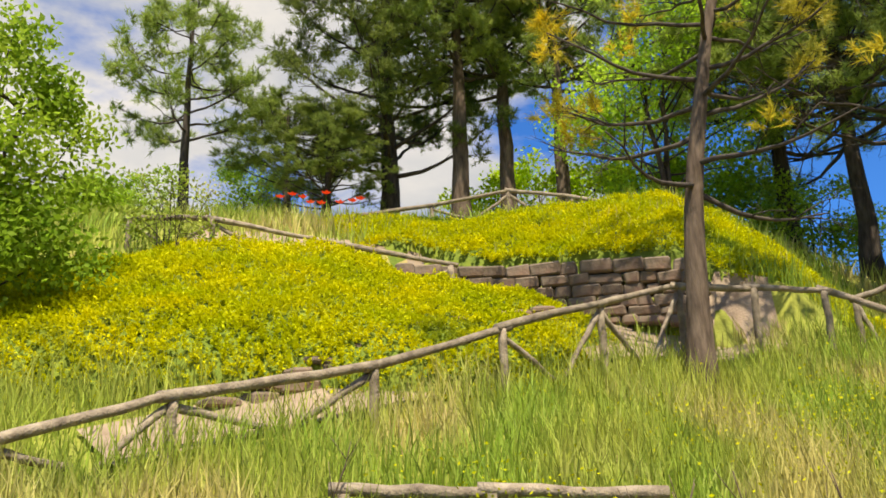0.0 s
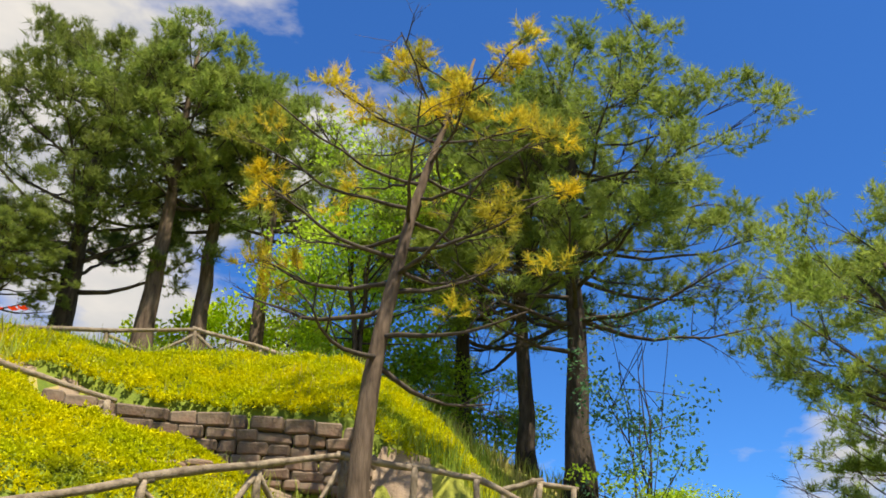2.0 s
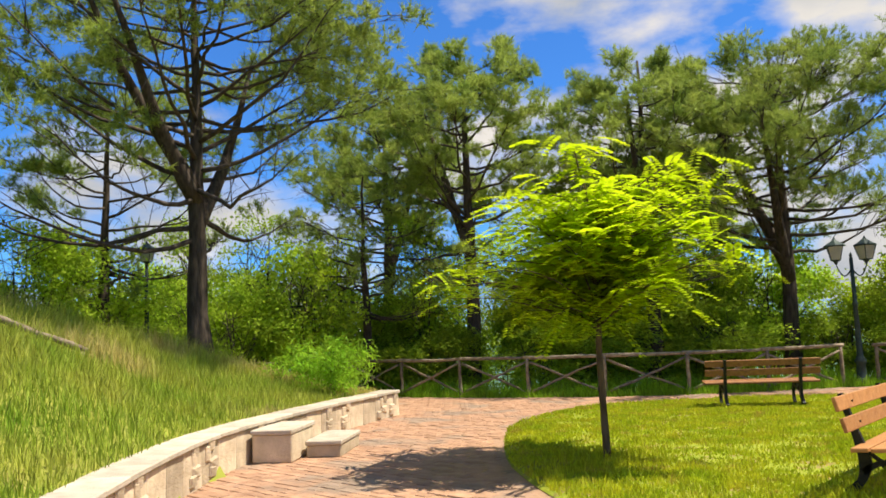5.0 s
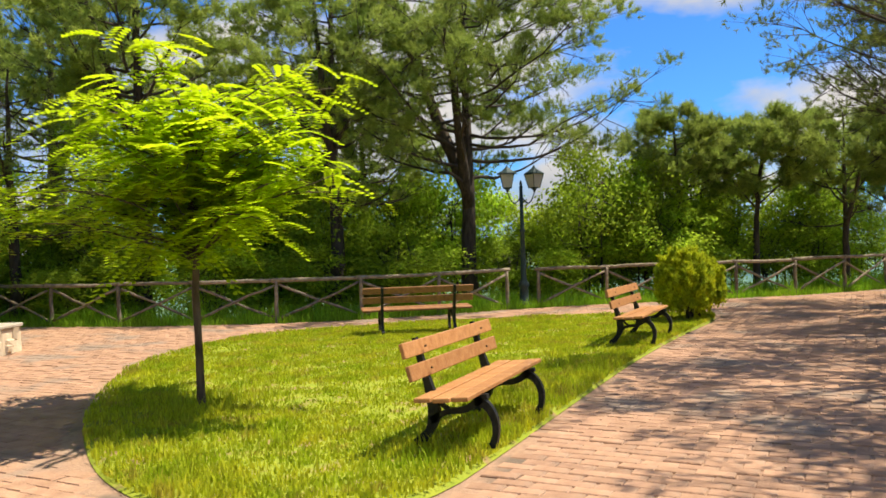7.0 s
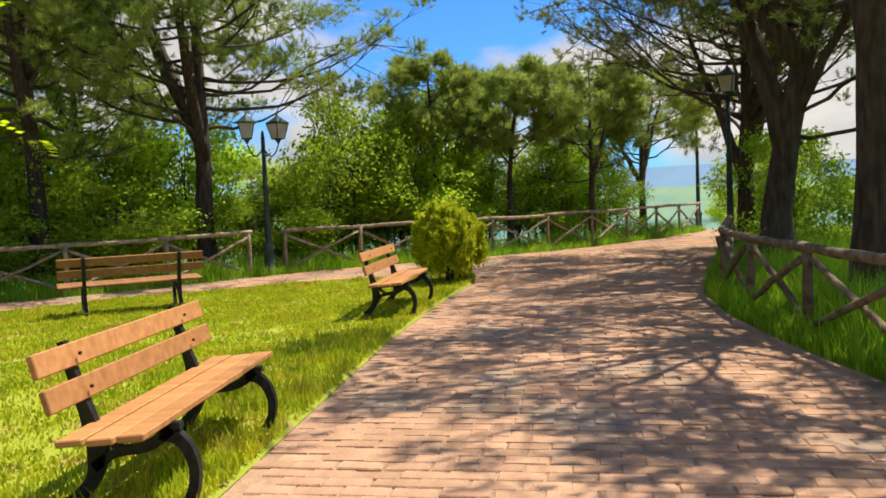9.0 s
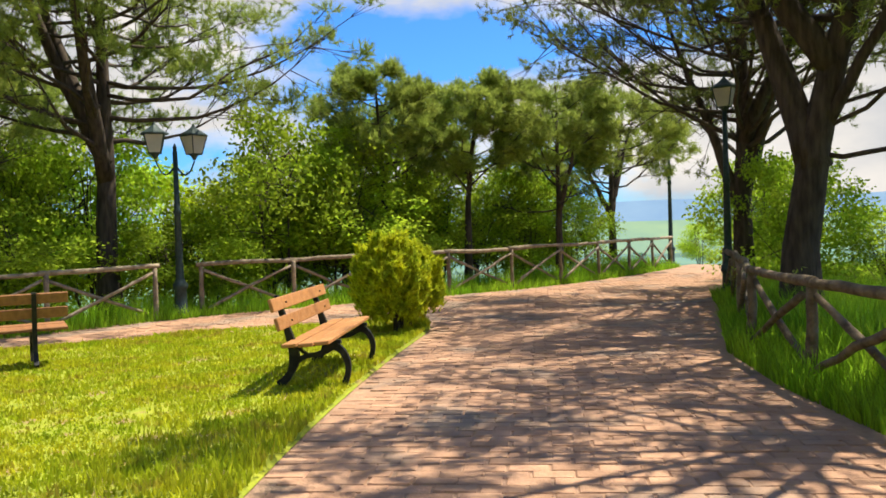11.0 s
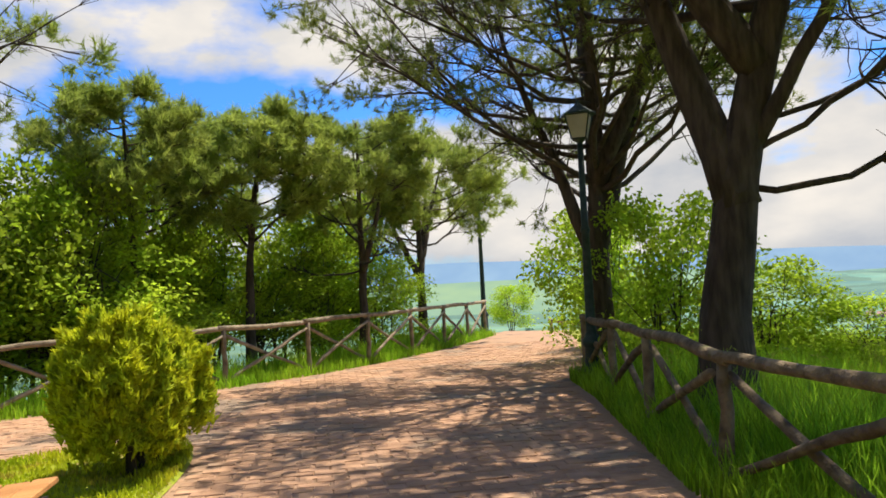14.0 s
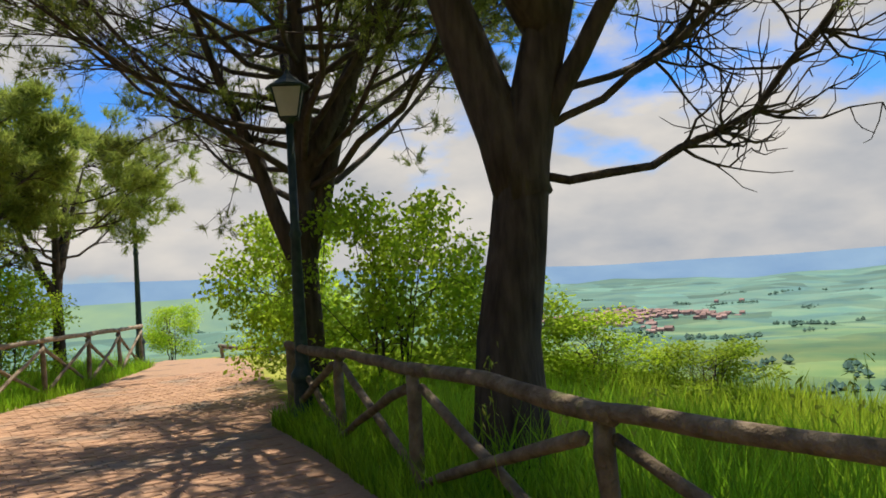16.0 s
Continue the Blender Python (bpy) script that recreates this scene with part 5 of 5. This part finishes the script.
street_lamp((x, y, gz(x, y)), 3.2, False, "street lamp half hidden in the greenery below the hill", 0)

# low rails at the far end of the path
log_fence([(28.2, -20.9), (26.4, -20.6)], 0.25, "low rail across the far end of the path", M_LOG, 0.05, False, seed=960)

# poppies on the hilltop
for k in range(9):
    x, y = polar(-13 + k * 0.75 + rng.uniform(-0.3, 0.3), 16.3 + rng.uniform(-0.4, 0.4))
    pp = thing("poppy", G(x, y), "red poppy in the hilltop grass", "flower", "poppies")
    h = rng.uniform(0.5, 0.75)
    st = Tubes()
    st.add(np.array([(0, 0, -0.05), (0.02, 0, h * 0.5), (0, 0.02, h)]), [0.006, 0.005, 0.004], 5)
    part("stalk", st.mesh("stalk", M_VERGE), pp)
    pet = []
    for q in range(5):
        a = q * 1.2566
        d, s = np.array([np.cos(a), np.sin(a), 0.55]), np.array([-np.sin(a), np.cos(a), 0])
        o = np.array([0, 0.02, h])
        pet.append([o, o + d * 0.06 + s * 0.05, o + d * 0.11, o + d * 0.06 - s * 0.05])
    part("petals", soup("petals", pet, M_RED), pp)

# dry stalks standing in the meadow
for k, (az, d, h) in enumerate(((16, 3.9, 0.75), (20.5, 4.0, 0.9), (12, 4.2, 0.6), (23.5, 4.3, 0.7), (26, 4.1, 0.95), (31, 4.4, 0.8), (-10, 5.2, 0.7), (35, 4.6, 0.9), (6, 4.5, 0.5))):
    x, y = polar(az, d)
    wd = thing("dry_weed", G(x, y), "dry branching weed stalk among the grass", "weed", "dry weeds")
    st = Tubes()
    lp = bent((0, 0, -0.05), (rng.uniform(-0.2, 0.2), 0.05, h), 7, 0, 0.02)
    st.add(lp, np.linspace(0.007, 0.003, 7), 5)
    for j in range(5):
        q = lp[rng.integers(2, 6)]
        st.add(np.array([q, q + [rng.uniform(-0.12, 0.12), rng.uniform(-0.1, 0.1), rng.uniform(0.08, 0.25)]]), [0.003, 0.0015], 4)
    part("stalk", st.mesh("stalk", M_BARK_L), wd)

# tall oat stalks behind the valley fence
for k in range(26):
    x, y = 13.2 + rng.uniform(-1.6, 2.4), -10.2 + rng.uniform(-1.0, 0.9) - 0.35 * rng.uniform(0, 1)
    oat = thing("wild_oat", G(x, y), "tall wild oat stalk with drooping seed head", "grass stalk", "wild oats")
    h = rng.uniform(0.75, 1.15)
    lp = bent((0, 0, -0.05), (rng.uniform(-0.15, 0.15), rng.uniform(-0.1, 0.1), h), 7, 0, 0.015)
    st = Tubes()
    st.add(lp, np.linspace(0.0035, 0.0015, 7), 4)
    part("stalk", st.mesh("stalk", M_VERGE), oat)
    part("seed_head", soup("seed_head", leaf_quads(lp[-1] + rng.normal(0, 0.03, (9, 3)) - [0, 0, 0.03], 0.06, 1.0, 4.0), M_GRASS), oat)

# ---- paving setts ----
DIRP = unit(np.array([0.88, -0.47]))
NRMP = np.array([-DIRP[1], DIRP[0]])
SX, SY = 0.135, 0.27           # along the path, across it
rs = np.random.default_rng(77)
ii, jj = np.meshgrid(np.arange(-20, 230), np.arange(-70, 70), indexing="ij")
uv = np.stack([ii * SX, (jj + 0.5 * (ii % 2)) * SY], -1).reshape(-1, 2) + rs.normal(0, 0.007, (ii.size, 2))
pc = np.array([0.0, 0.0]) + uv[:, :1] * DIRP + uv[:, 1:] * NRMP
ok = inside(pc, PLATEAU) & ~inside(pc, LAWN) & ~inside(pc, HILL) & (pc[:, 0] > 0) & (seg_dist(pc, LAWN) > 0.12) & (seg_dist(pc, WALL) > 0.2)
edge = seg_dist(pc, FENCE_R)
ok &= edge > 0.45
ok &= seg_dist(pc, np.vstack([FENCE_E, FENCE_S])) > 0.35
pc = pc[ok]
single = (np.abs((pc - np.array([7.6, -3.3])) @ DIRP) < 1.15) & (np.abs((pc - np.array([7.6, -3.3])) @ NRMP) < 2.2)
idx = np.flatnonzero(single)[:300]
sm_ = [box_mesh("sett", SX * 0.97, SY * 0.98, 0.05, M_SETT, 0.008, 0.004) for _ in range(6)]
ang = np.degrees(np.arctan2(DIRP[1], DIRP[0]))
for k in idx:
    o = part("sett", sm_[k % 6], pavement)
    o.matrix_basis = pose(pc[k, 0], pc[k, 1], -0.048 + rs.normal(0, 0.0025), rs.normal(0, 0.8), rs.normal(0, 0.8), ang + rs.normal(0, 1.2))
rest = np.delete(pc, idx, axis=0)
n = len(rest)
zt = 0.001 + rs.normal(0, 0.0022, n)
hx, hy = SX * 0.494 * rs.uniform(0.93, 1.01, n), SY * 0.494 * rs.uniform(0.94, 1.01, n)
cor = []
for sx, sy in ((-1, -1), (1, -1), (1, 1), (-1, 1)):
    cor.append(rest + (sx * hx)[:, None] * DIRP + (sy * hy)[:, None] * NRMP)
top = [np.c_[c + (rest - c) * 0.07, zt + rs.normal(0, 0.0015, n)] for c in cor]
low = [np.c_[c, zt - 0.009] for c in cor]
vv = np.stack(top + low, 1).reshape(-1, 3)
k = np.arange(n)[:, None] * 8
ff = np.concatenate([k + q for q in ([0, 1, 2, 3], [4, 5, 1, 0], [5, 6, 2, 1], [6, 7, 3, 2], [7, 4, 0, 3])], 0)
o = part("setts", mesh_from("setts", vv, ff, M_SETT), pavement)
tagged(o, kind="stuff")
